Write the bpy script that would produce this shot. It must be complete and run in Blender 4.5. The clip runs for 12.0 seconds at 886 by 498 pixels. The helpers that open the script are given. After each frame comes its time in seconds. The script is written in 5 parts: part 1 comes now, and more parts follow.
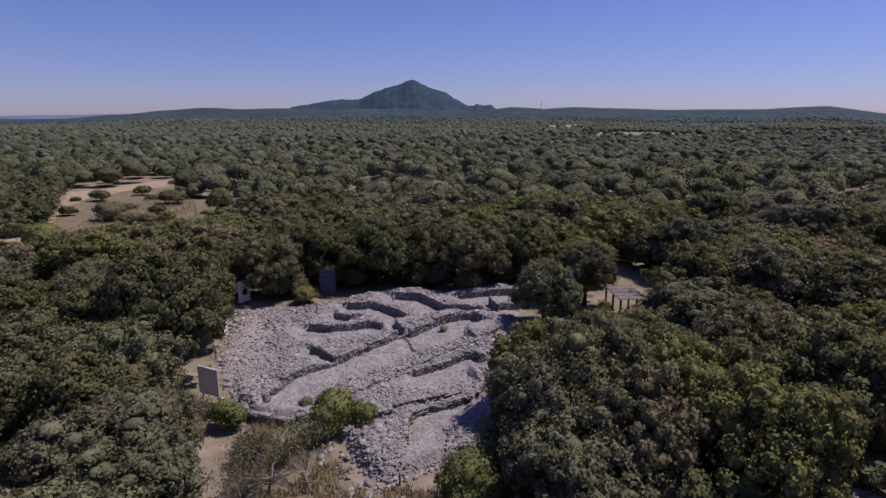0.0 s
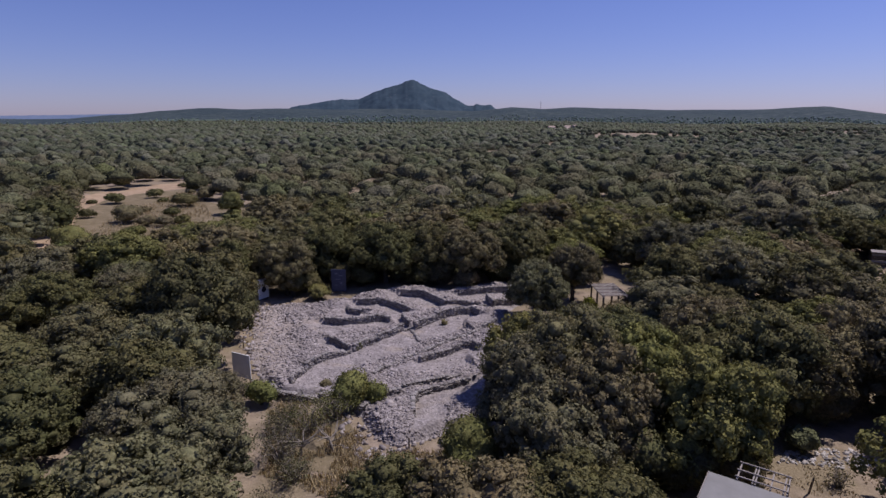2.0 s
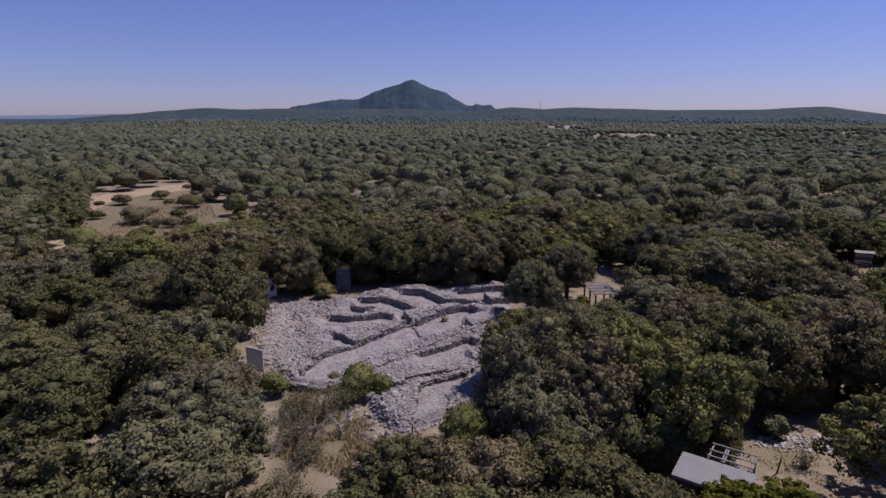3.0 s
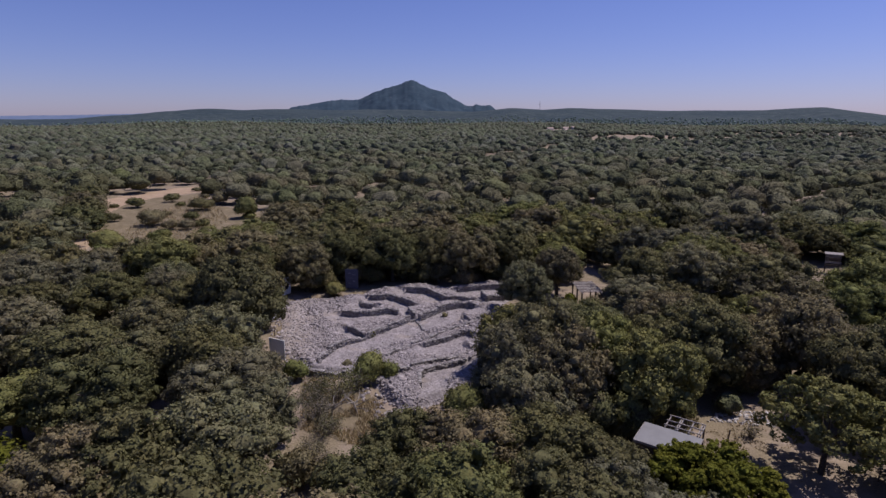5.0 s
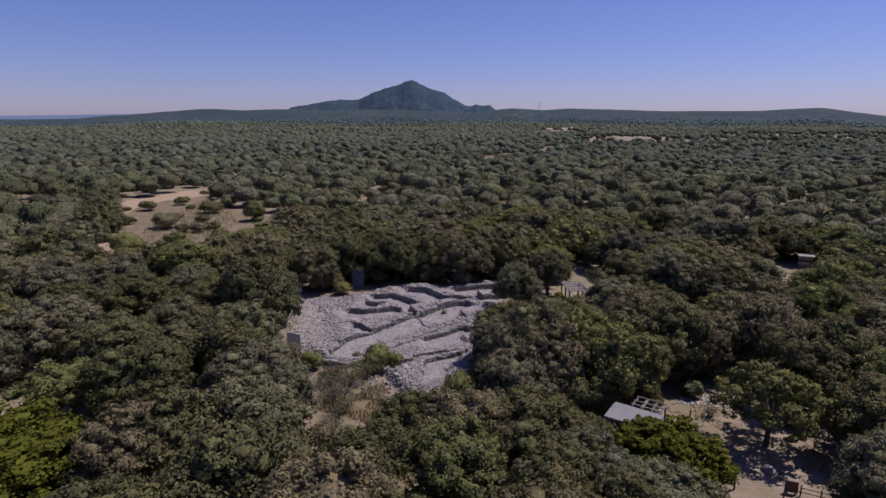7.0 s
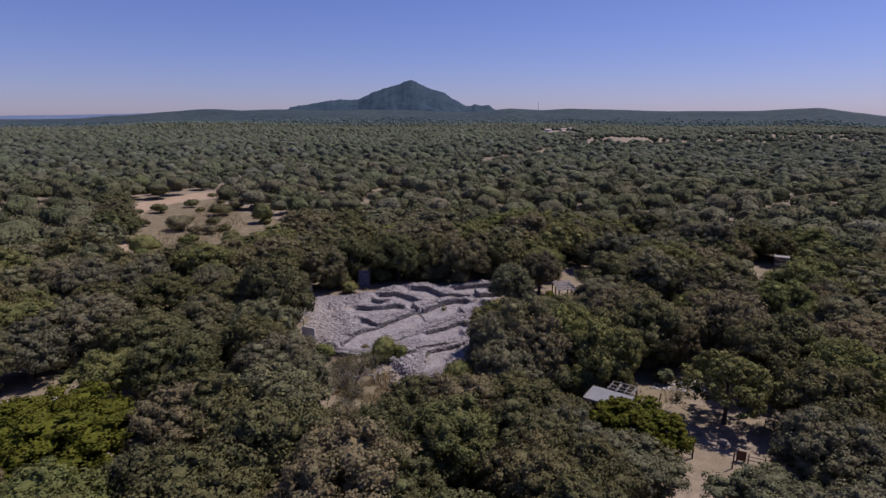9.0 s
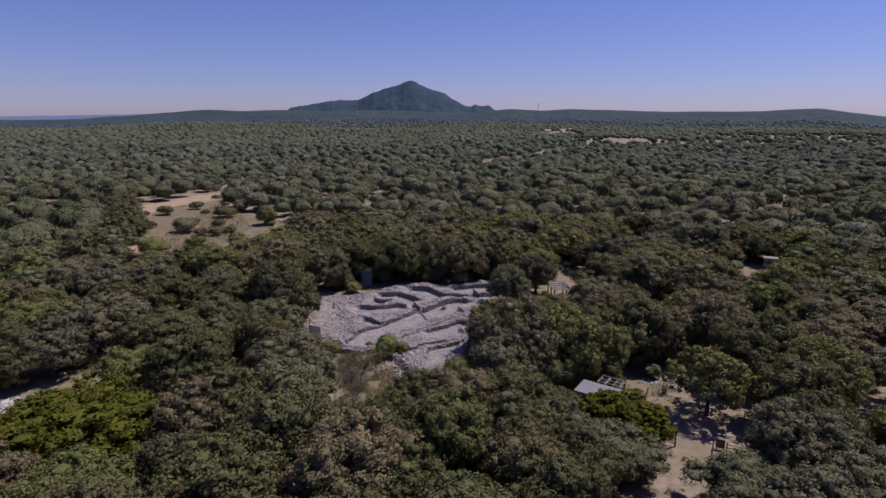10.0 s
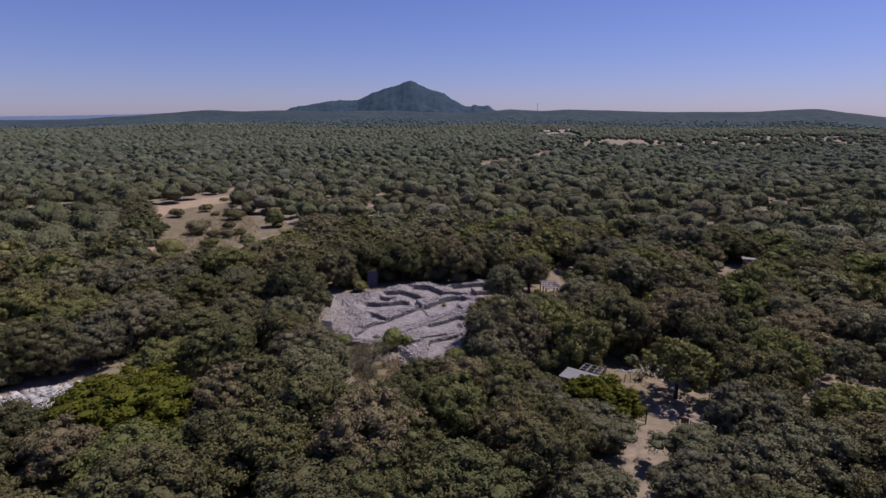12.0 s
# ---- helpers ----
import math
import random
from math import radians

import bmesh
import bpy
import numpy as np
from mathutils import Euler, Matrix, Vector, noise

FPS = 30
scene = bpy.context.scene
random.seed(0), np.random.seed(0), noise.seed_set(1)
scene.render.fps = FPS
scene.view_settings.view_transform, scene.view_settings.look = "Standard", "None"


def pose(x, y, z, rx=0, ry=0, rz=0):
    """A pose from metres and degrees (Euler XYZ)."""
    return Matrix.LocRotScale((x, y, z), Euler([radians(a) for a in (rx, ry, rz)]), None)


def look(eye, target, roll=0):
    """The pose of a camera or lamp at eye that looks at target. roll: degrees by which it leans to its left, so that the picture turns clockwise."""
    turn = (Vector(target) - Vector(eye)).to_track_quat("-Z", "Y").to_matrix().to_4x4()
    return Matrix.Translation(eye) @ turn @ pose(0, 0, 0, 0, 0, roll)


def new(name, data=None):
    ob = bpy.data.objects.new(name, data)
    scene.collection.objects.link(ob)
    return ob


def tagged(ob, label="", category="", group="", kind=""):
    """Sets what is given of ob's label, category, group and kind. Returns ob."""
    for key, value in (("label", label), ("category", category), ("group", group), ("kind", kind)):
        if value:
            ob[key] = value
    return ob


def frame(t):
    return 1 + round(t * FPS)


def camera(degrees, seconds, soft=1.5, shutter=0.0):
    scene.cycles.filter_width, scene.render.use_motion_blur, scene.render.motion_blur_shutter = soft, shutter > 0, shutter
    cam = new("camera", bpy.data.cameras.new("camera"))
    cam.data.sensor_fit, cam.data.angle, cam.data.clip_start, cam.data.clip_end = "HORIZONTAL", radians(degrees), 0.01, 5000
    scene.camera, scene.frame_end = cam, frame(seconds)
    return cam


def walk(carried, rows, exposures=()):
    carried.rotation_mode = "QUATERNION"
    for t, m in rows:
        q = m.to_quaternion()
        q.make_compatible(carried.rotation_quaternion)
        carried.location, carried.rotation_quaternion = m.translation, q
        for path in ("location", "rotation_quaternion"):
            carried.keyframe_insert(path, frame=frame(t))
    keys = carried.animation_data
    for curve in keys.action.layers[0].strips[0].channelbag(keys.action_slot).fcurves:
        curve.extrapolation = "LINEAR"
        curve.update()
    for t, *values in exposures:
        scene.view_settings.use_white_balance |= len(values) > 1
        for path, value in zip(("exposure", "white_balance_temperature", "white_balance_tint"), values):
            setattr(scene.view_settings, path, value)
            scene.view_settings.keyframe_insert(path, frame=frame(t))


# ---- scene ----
cam = camera(75.0, 12.0, soft=1.5)
# the flight: straight back and up; rows are t, x, y, z, yaw, pitch, roll along the camera's own axes
METRES, STRETCH, EYE, TILT = 24.0, 1.35, 15.6, -12.85
ROWS = [
    (0.0, 0.0, 0.0, 0.0, 0.0, 0.0, -0.0),
    (0.5, -0.0017, -0.0391, 0.0016, -0.02, -0.01, -0.01),
    (1.0, -0.0024, -0.0759, 0.0031, -0.04, -0.02, 0.01),
    (1.5, -0.0037, -0.1166, 0.0047, -0.03, -0.02, -0.0),
    (2.0, -0.0049, -0.1545, 0.0064, -0.04, -0.03, 0.0),
    (2.5, -0.0062, -0.196, 0.0086, -0.07, -0.04, 0.01),
    (3.0, -0.0069, -0.2343, 0.0101, -0.07, -0.05, 0.0),
    (5.0, -0.0096, -0.3948, 0.0175, -0.1, -0.03, -0.01),
    (5.5, -0.0096, -0.4367, 0.0211, -0.11, -0.04, -0.01),
    (6.0, -0.0096, -0.4755, 0.0246, -0.12, -0.04, -0.03),
    (6.5, -0.0093, -0.5181, 0.0279, -0.15, -0.03, -0.02),
    (7.0, -0.0096, -0.5578, 0.0305, -0.16, -0.05, -0.03),
    (9.0, -0.0118, -0.7257, 0.0421, -0.23, -0.1, -0.01),
    (9.5, -0.0117, -0.771, 0.0456, -0.23, -0.08, 0.0),
    (10.0, -0.0117, -0.8126, 0.0492, -0.22, -0.06, 0.01),
    (10.5, -0.0116, -0.8586, 0.0527, -0.25, -0.06, 0.01),
    (11.0, -0.0119, -0.9032, 0.055, -0.27, -0.06, 0.02),
    (11.5, -0.0143, -0.9518, 0.0578, -0.27, -0.07, 0.02),
    (12.0, -0.0164, -0.9978, 0.0602, -0.29, -0.08, 0.02),
]
walk(cam, [(t, pose(0, 0, EYE, TILT, 0, 0) @ pose(METRES * x, METRES * STRETCH * y, METRES * z, 90 + 0.74 * pitch, roll, 0.74 * yaw))
           for t, x, y, z, yaw, pitch, roll in ROWS], exposures=[(0.0, 0.0, 6500, 18), (12.0, 0.0, 6500, 18)])

# ---- light ----
SUN_AZ, SUN_EL = 66.0, 60.0          # degrees to the right of straight ahead; height
world = bpy.data.worlds.new("sky")
scene.world = world
world.use_nodes = True
wn = world.node_tree.nodes
sky = wn.new("ShaderNodeTexSky")
sky.sky_type, sky.sun_disc = "NISHITA", False
sky.sun_elevation, sky.sun_rotation = radians(SUN_EL), radians(SUN_AZ)
sky.altitude, sky.air_density, sky.dust_density, sky.ozone_density = 200, 1.0, 0.3, 4.0
# the clip's cool, slightly violet rendering of the clear sky
tint = wn.new("ShaderNodeMix")
tint.data_type, tint.blend_type = "RGBA", "MULTIPLY"
tint.inputs[0].default_value, tint.inputs[7].default_value = 1.0, (0.80, 0.785, 1.25, 1.0)
world.node_tree.links.new(sky.outputs[0], tint.inputs[6])
world.node_tree.links.new(tint.outputs[2], wn["Background"].inputs[0])
wn["Background"].inputs[1].default_value = 0.074
sun = new("sun", bpy.data.lights.new("sun", "SUN"))
sun.data.energy, sun.data.angle, sun.data.color = 4.0, radians(0.53), (1.0, 0.95, 0.87)
to_sun = Vector((math.sin(radians(SUN_AZ)) * math.cos(radians(SUN_EL)), math.cos(radians(SUN_AZ)) * math.cos(radians(SUN_EL)), math.sin(radians(SUN_EL))))
sun.matrix_world = look(to_sun * 60, (0, 0, 0))


# ---- materials ----
class Mat:
    """A node material being put together."""

    def __init__(self, name, rough=0.8, spec=0.25, metal=0.0):
        self.m = bpy.data.materials.new(name)
        self.m.use_nodes = True
        self.t = self.m.node_tree
        self.b = self.t.nodes["Principled BSDF"]
        self.b.inputs["Roughness"].default_value = rough
        self.b.inputs["Specular IOR Level"].default_value = spec
        self.b.inputs["Metallic"].default_value = metal
        self.pos = self.t.nodes.new("ShaderNodeTexCoord").outputs["Object"]

    def node(self, kind, **sets):
        n = self.t.nodes.new(kind)
        for k, v in sets.items():
            setattr(n, k, v)
        return n

    def link(self, a, b):
        self.t.links.new(a, b)

    def noise(self, scale, detail=4.0, rough=0.55, pos=None):
        n = self.node("ShaderNodeTexNoise")
        n.inputs["Scale"].default_value, n.inputs["Detail"].default_value, n.inputs["Roughness"].default_value = scale, detail, rough
        self.link(pos or self.pos, n.inputs["Vector"])
        return n.outputs["Fac"]

    def ramp(self, fac, stops):
        n = self.node("ShaderNodeValToRGB")
        e = n.color_ramp.elements
        while len(e) < len(stops):
            e.new(0.5)
        for i, (p, c) in enumerate(stops):
            e[i].position, e[i].color = p, (*c, 1.0)
        self.link(fac, n.inputs[0])
        return n.outputs[0]

    def mix(self, fac, a, b, blend="MIX"):
        n = self.node("ShaderNodeMix", data_type="RGBA", blend_type=blend)
        for sock, v in ((n.inputs[0], fac), (n.inputs[6], a), (n.inputs[7], b)):
            if isinstance(v, (int, float)):
                sock.default_value = v
            elif isinstance(v, tuple):
                sock.default_value = (*v, 1.0)
            else:
                self.link(v, sock)
        return n.outputs[2]

    def bump(self, height, strength, distance):
        n = self.node("ShaderNodeBump")
        n.inputs["Strength"].default_value, n.inputs["Distance"].default_value = strength, distance
        self.link(height, n.inputs["Height"])
        self.link(n.outputs[0], self.b.inputs["Normal"])

    def color(self, c):
        if isinstance(c, tuple):
            self.b.inputs["Base Color"].default_value = (*c, 1.0)
        else:
            self.link(c, self.b.inputs["Base Color"])
        return self.m


def leaf_material(name, dark, mid, light, per_tree=0.35):
    """Foliage: each leaf its own tone, each tree its own cast, patches of older growth."""
    k = Mat(name, 0.75, 0.08)
    island = k.node("ShaderNodeNewGeometry").outputs["Random Per Island"]
    tree = k.node("ShaderNodeObjectInfo").outputs["Random"]
    c = k.mix(0.6, k.ramp(island, [(0.0, dark), (0.5, mid), (1.0, light)]), mid)
    cast = k.ramp(tree, [(0.0, (0.74, 0.76, 0.74)), (0.25, (1.04, 1.0, 0.92)), (0.5, (0.88, 0.98, 0.80)), (0.75, (1.22, 1.08, 1.02)), (1.0, (1.10, 1.14, 0.90))])
    c = k.mix(per_tree * 2, c, cast, "MULTIPLY")
    patch = k.ramp(k.noise(0.55, 3.0), [(0.35, (0.75, 0.78, 0.75)), (0.65, (1.15, 1.1, 1.0))])
    c = k.mix(0.8, c, patch, "MULTIPLY")
    hue = k.ramp(k.noise(1.15, 2.0), [(0.34, (1.06, 0.98, 0.96)), (0.5, (1.0, 1.0, 1.0)), (0.66, (0.96, 1.01, 0.98))])
    c = k.mix(0.9, c, hue, "MULTIPLY")
    spray = k.noise(7.0, 3.0, 0.7)
    c = k.mix(0.8, c, k.ramp(spray, [(0.34, (0.62, 0.62, 0.62)), (0.66, (1.38, 1.37, 1.34))]), "MULTIPLY")
    k.bump(spray, 0.6, 0.12)
    k.color(c)
    tr = k.node("ShaderNodeBsdfTranslucent")
    k.link(c, tr.inputs[0])
    ms = k.node("ShaderNodeMixShader")
    ms.inputs[0].default_value = 0.30
    k.link(k.b.outputs[0], ms.inputs[1])
    k.link(tr.outputs[0], ms.inputs[2])
    k.link(ms.outputs[0], k.t.nodes["Material Output"].inputs[0])
    return k.m


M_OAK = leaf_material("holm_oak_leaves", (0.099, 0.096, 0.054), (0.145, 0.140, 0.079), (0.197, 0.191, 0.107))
M_BROWN = leaf_material("brownish_oak_leaves", (0.138, 0.124, 0.082), (0.196, 0.175, 0.116), (0.260, 0.230, 0.152))
M_GREY = leaf_material("grey_green_leaves", (0.136, 0.130, 0.092), (0.192, 0.184, 0.130), (0.256, 0.246, 0.172))
M_GREEN = leaf_material("fresh_green_leaves", (0.130, 0.134, 0.060), (0.186, 0.192, 0.086), (0.250, 0.258, 0.116))
M_LIME = leaf_material("lime_green_leaves", (0.086, 0.092, 0.015), (0.128, 0.136, 0.023), (0.176, 0.186, 0.034), 0.15)


def bark_material():
    k = Mat("bark", 0.9, 0.15)
    n = k.noise(9.0, 6.0)
    k.bump(n, 0.7, 0.05)
    return k.color(k.ramp(n, [(0.3, (0.035, 0.028, 0.022)), (0.7, (0.13, 0.11, 0.09))]))


def far_soil_material():
    """Open country: soil near by, farther out scrub with blue haze painted in."""
    k = Mat("open_country", 0.95, 0.1)
    small, fine, big = k.noise(1.1, 6.0), k.noise(9.0, 5.0), k.noise(0.012, 6.0, 0.6)
    c = k.ramp(small, [(0.3, (0.16, 0.128, 0.10)), (0.5, (0.27, 0.215, 0.172)), (0.72, (0.37, 0.296, 0.232))])
    grass = k.ramp(fine, [(0.3, (0.13, 0.105, 0.07)), (0.7, (0.30, 0.245, 0.17))])
    c = k.mix(k.ramp(k.noise(0.2, 5.0), [(0.4, (0, 0, 0)), (0.6, (1, 1, 1))]), c, grass)
    # scrub tones pushed towards blue, painting distance haze into the far slopes
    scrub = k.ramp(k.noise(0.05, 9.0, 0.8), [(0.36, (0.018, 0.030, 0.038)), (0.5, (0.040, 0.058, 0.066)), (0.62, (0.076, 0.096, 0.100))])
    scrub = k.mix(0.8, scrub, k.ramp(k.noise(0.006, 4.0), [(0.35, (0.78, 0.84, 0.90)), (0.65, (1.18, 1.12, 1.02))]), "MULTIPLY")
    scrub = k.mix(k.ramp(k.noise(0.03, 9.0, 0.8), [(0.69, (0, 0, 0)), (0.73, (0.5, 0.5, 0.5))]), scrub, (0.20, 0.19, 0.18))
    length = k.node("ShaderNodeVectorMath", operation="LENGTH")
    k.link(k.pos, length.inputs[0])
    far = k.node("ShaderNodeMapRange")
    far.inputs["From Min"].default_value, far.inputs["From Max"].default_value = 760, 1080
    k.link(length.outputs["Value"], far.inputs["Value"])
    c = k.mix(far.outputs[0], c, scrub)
    k.bump(fine, 0.5, 0.06)
    return k.color(c)


def stone_material(name, lo, mid, hi, scale=2.2):
    """Weathered limestone, every stone its own tone."""
    k = Mat(name, 0.9, 0.2)
    island = k.node("ShaderNodeNewGeometry").outputs["Random Per Island"]
    each = k.node("ShaderNodeObjectInfo").outputs["Random"]
    add = k.node("ShaderNodeMath", operation="ADD")
    k.link(island, add.inputs[0])
    k.link(each, add.inputs[1])
    wrap = k.node("ShaderNodeMath", operation="FRACT")
    k.link(add.outputs[0], wrap.inputs[0])
    c = k.ramp(wrap.outputs[0], [(0.0, lo), (0.45, mid), (1.0, hi)])
    n = k.noise(scale, 6.0, 0.65)
    c = k.mix(0.75, c, k.ramp(n, [(0.3, (0.72, 0.70, 0.70)), (0.65, (1.1, 1.08, 1.08))]), "MULTIPLY")
    k.bump(k.noise(14.0, 5.0), 0.6, 0.03)
    return k.color(c)


def rubble_material():
    """The packed rubble bed under the loose stones: small stones and grey gravel."""
    k = Mat("limestone_rubble", 0.95, 0.15)
    v = k.node("ShaderNodeTexVoronoi")
    v.inputs["Scale"].default_value = 8.0
    k.link(k.pos, v.inputs["Vector"])
    n, big = k.noise(1.1, 7.0, 0.7), k.noise(0.35, 4.0)
    c = k.ramp(v.outputs["Color"], [(0.0, (0.182, 0.165, 0.168)), (0.5, (0.272, 0.248, 0.253)), (1.0, (0.385, 0.355, 0.362))])
    c = k.mix(0.8, c, k.ramp(n, [(0.3, (0.70, 0.68, 0.67)), (0.68, (1.12, 1.1, 1.1))]), "MULTIPLY")
    c = k.mix(k.ramp(big, [(0.58, (0, 0, 0)), (0.70, (0.6, 0.6, 0.6))]), c, (0.30, 0.245, 0.19))
    soil = k.ramp(k.noise(2.2, 6.0, 0.7), [(0.3, (0.26, 0.205, 0.165)), (0.5, (0.33, 0.285, 0.26)), (0.68, (0.40, 0.365, 0.355))])
    c = k.mix(k.node("ShaderNodeAttribute", attribute_name="tone").outputs["Fac"], c, soil)
    k.bump(v.outputs["Distance"], 0.6, 0.05)
    return k.color(c)


def plain(name, c, rough=0.7, metal=0.0, wear=0.25, scale=4.0, spec=0.3):
    k = Mat(name, rough, spec, metal)
    n = k.noise(scale, 6.0, 0.65)
    lo, hi = tuple(x * (1 - wear) for x in c), tuple(min(1, x * (1 + wear)) for x in c)
    k.bump(n, 0.15, 0.01)
    return k.color(k.ramp(n, [(0.3, lo), (0.7, hi)]))


M_BARK, M_COUNTRY = bark_material(), far_soil_material()
M_STONE = stone_material("limestone", (0.178, 0.160, 0.162), (0.270, 0.243, 0.246), (0.40, 0.366, 0.370))
M_WALLSTONE = stone_material("dry_wall_stone", (0.15, 0.14, 0.14), (0.24, 0.225, 0.225), (0.34, 0.32, 0.32))
M_WHITESTONE = stone_material("pale_limestone", (0.28, 0.265, 0.265), (0.40, 0.38, 0.38), (0.54, 0.52, 0.52))
M_RUBBLE = rubble_material()
M_SHEET = plain("grey_roof_sheet", (0.20, 0.20, 0.21), 0.55, 0.0, 0.12, 1.5)
M_PALEWOOD = plain("pale_weathered_wood", (0.27, 0.245, 0.235), 0.8, 0.0, 0.25, 8.0)
M_DARKWOOD = plain("dark_weathered_wood", (0.10, 0.075, 0.06), 0.85, 0.0, 0.3, 8.0)
M_PANEL = plain("pale_sign_panel", (0.55, 0.55, 0.56), 0.6, 0.0, 0.08, 2.0)
M_GREYPANEL = plain("grey_sign_panel", (0.66, 0.66, 0.69), 0.6, 0.0, 0.1, 2.0)
M_WHITEPANEL = plain("white_sign_panel", (0.66, 0.66, 0.66), 0.6, 0.0, 0.08, 2.0)
M_PALEPRINT = plain("pale_print", (0.20, 0.22, 0.28), 0.6, 0.0, 0.1, 2.0)
M_SLAT = plain("grey_brown_slats", (0.155, 0.13, 0.125), 0.85, 0.0, 0.3, 8.0)
M_REDWOOD = plain("red_brown_board", (0.16, 0.075, 0.055), 0.8, 0.0, 0.3, 8.0)
M_BLUEPANEL = plain("blue_print", (0.062, 0.07, 0.12), 0.5, 0.0, 0.25, 3.0)
M_INK = plain("black_print", (0.02, 0.02, 0.025), 0.5, 0.0, 0.1)
M_IRON = plain("dark_iron", (0.035, 0.03, 0.03), 0.6, 0.6, 0.3, 6.0)
M_TWIG = plain("bleached_twigs", (0.22, 0.195, 0.175), 0.9, 0.0, 0.3, 6.0)


# ---- mesh helpers ----
def arrays_mesh(name, blocks, material, tones=None):
    """One mesh from blocks of (vertices n x 3, faces m x k) or (vertices, faces, shading normals n x 3)."""
    vs, loops, totals, bends, base = [], [], [], [], 0
    for v, f, *n in blocks:
        if len(v) == 0 or len(f) == 0:
            continue
        vs.append(np.asarray(v, dtype=np.float32))
        loops.append((np.asarray(f) + base).ravel())
        totals.append(np.full(len(f), np.asarray(f).shape[1]))
        bends += n
        base += len(v)
    count = len(vs)
    vs, loops, totals = np.concatenate(vs), np.concatenate(loops).astype(np.int32), np.concatenate(totals).astype(np.int32)
    me = bpy.data.meshes.new(name)
    me.vertices.add(len(vs))
    me.vertices.foreach_set("co", vs.ravel())
    me.loops.add(len(loops))
    me.loops.foreach_set("vertex_index", loops)
    me.polygons.add(len(totals))
    starts = np.concatenate(([0], np.cumsum(totals)[:-1])).astype(np.int32)
    me.polygons.foreach_set("loop_start", starts)
    me.polygons.foreach_set("loop_total", totals)
    me.update(calc_edges=True)
    if len(bends) == count:
        # foliage is lit by the shape of its tuft, not by the tilt of each leaf
        smooth(me)
        me.attributes.new("custom_normal", "FLOAT_VECTOR", "POINT").data.foreach_set("vector", np.concatenate(bends).astype(np.float32).ravel())
    else:
        me.validate()
    if tones is not None:
        me.attributes.new("tone", "FLOAT", "POINT").data.foreach_set("value", tones.astype(np.float32))
    if material:
        me.materials.append(material)
    return me


def smooth(me):
    me.polygons.foreach_set("use_smooth", np.ones(len(me.polygons), dtype=bool))
    return me


def under(ob, parent):
    ob.parent = parent
    return ob


def part(name, bm, material, parent, label=""):
    """A bmesh as one mesh object under a thing or a part."""
    me = bpy.data.meshes.new(name)
    bm.to_mesh(me)
    bm.free()
    me.materials.append(material)
    ob = new(name, me)
    if parent is not None:
        ob.parent = parent
    if label:
        ob["label"] = label
    return ob


def box(bm, m, sx, sy, sz, bevel=0.0):
    """A box of that size, centred at the pose m, with bevelled edges."""
    made = bmesh.ops.create_cube(bm, size=1.0, matrix=m @ Matrix.Diagonal((sx, sy, sz, 1)))
    if bevel:
        edges = list({e for v in made["verts"] for e in v.link_edges})
        bmesh.ops.bevel(bm, geom=edges, offset=bevel, segments=1, affect="EDGES")
    return bm


def boxes(rows, bevel=0.006):
    bm = bmesh.new()
    for m, sx, sy, sz in rows:
        box(bm, m, sx, sy, sz, bevel)
    return bm


def ico(level):
    bm = bmesh.new()
    bmesh.ops.create_icosphere(bm, subdivisions=level, radius=1.0)
    bm.verts.ensure_lookup_table()
    v = np.array([x.co[:] for x in bm.verts])
    f = np.array([[x.index for x in p.verts] for p in bm.faces])
    bm.free()
    return v, f


ICO1, ICO2, ICO3 = ico(1), ico(2), ico(3)


def tube(points, radii, sides=7):
    """A tapered, bent limb as (vertices, quads)."""
    vs, fs = [], []
    for i, (p, r) in enumerate(zip(points, radii)):
        a = Vector(points[min(i + 1, len(points) - 1)]) - Vector(points[max(i - 1, 0)])
        q = a.to_track_quat("Z", "Y")
        for s in range(sides):
            w = 2 * math.pi * s / sides
            vs.append(Vector(p) + q @ Vector((r * math.cos(w), r * math.sin(w), 0)))
    for i in range(len(points) - 1):
        for s in range(sides):
            a, b = i * sides + s, i * sides + (s + 1) % sides
            fs.append((a, b, b + sides, a + sides))
    return np.array([v[:] for v in vs]), np.array(fs)


def unit_vectors(rng, n):
    v = rng.normal(size=(n, 3))
    return v / np.linalg.norm(v, axis=1)[:, None]


def unit(v):
    return v / (np.linalg.norm(v, axis=1)[:, None] + 1e-9)


def leaves(rng, centres, normals, size, spread=0.75, aspect=0.6, soft=0.30):
    """Leaf sprays at the centres, facing roughly along the normals; shaded by the form that carries them."""
    n = len(centres)
    nn = unit(normals + spread * unit_vectors(rng, n))
    a = unit(np.cross(nn, unit_vectors(rng, n)))
    b = np.cross(nn, a)
    s = size * rng.uniform(0.65, 1.35, (n, 1))
    a, b = a * s * 0.5, b * s * 0.5 * aspect
    v = np.stack([centres - a, centres - b * 1.0 + nn * s * 0.08, centres + a, centres + b + nn * s * 0.08], axis=1).reshape(-1, 3)
    shade = unit(normals + soft * unit_vectors(rng, n))
    return v, np.arange(4 * n).reshape(n, 4), np.repeat(shade, 4, axis=0)


def lobes(d, centres, widths):
    """How far each direction stands out on the nearest rounded lobe, and the tilt of the surface there."""
    cosine = np.clip(d @ centres.T, -1, 1)
    ang = np.arccos(cosine) / widths[None, :]
    k = np.argmin(ang, axis=1)
    near = ang[np.arange(len(d)), k]
    out = np.sqrt(np.clip(1 - np.clip(near, 0, 1) ** 2, 0, 1))
    tilt = (d - centres[k]) / widths[k][:, None]
    return out, tilt / np.maximum(1.0, np.linalg.norm(tilt, axis=1))[:, None]


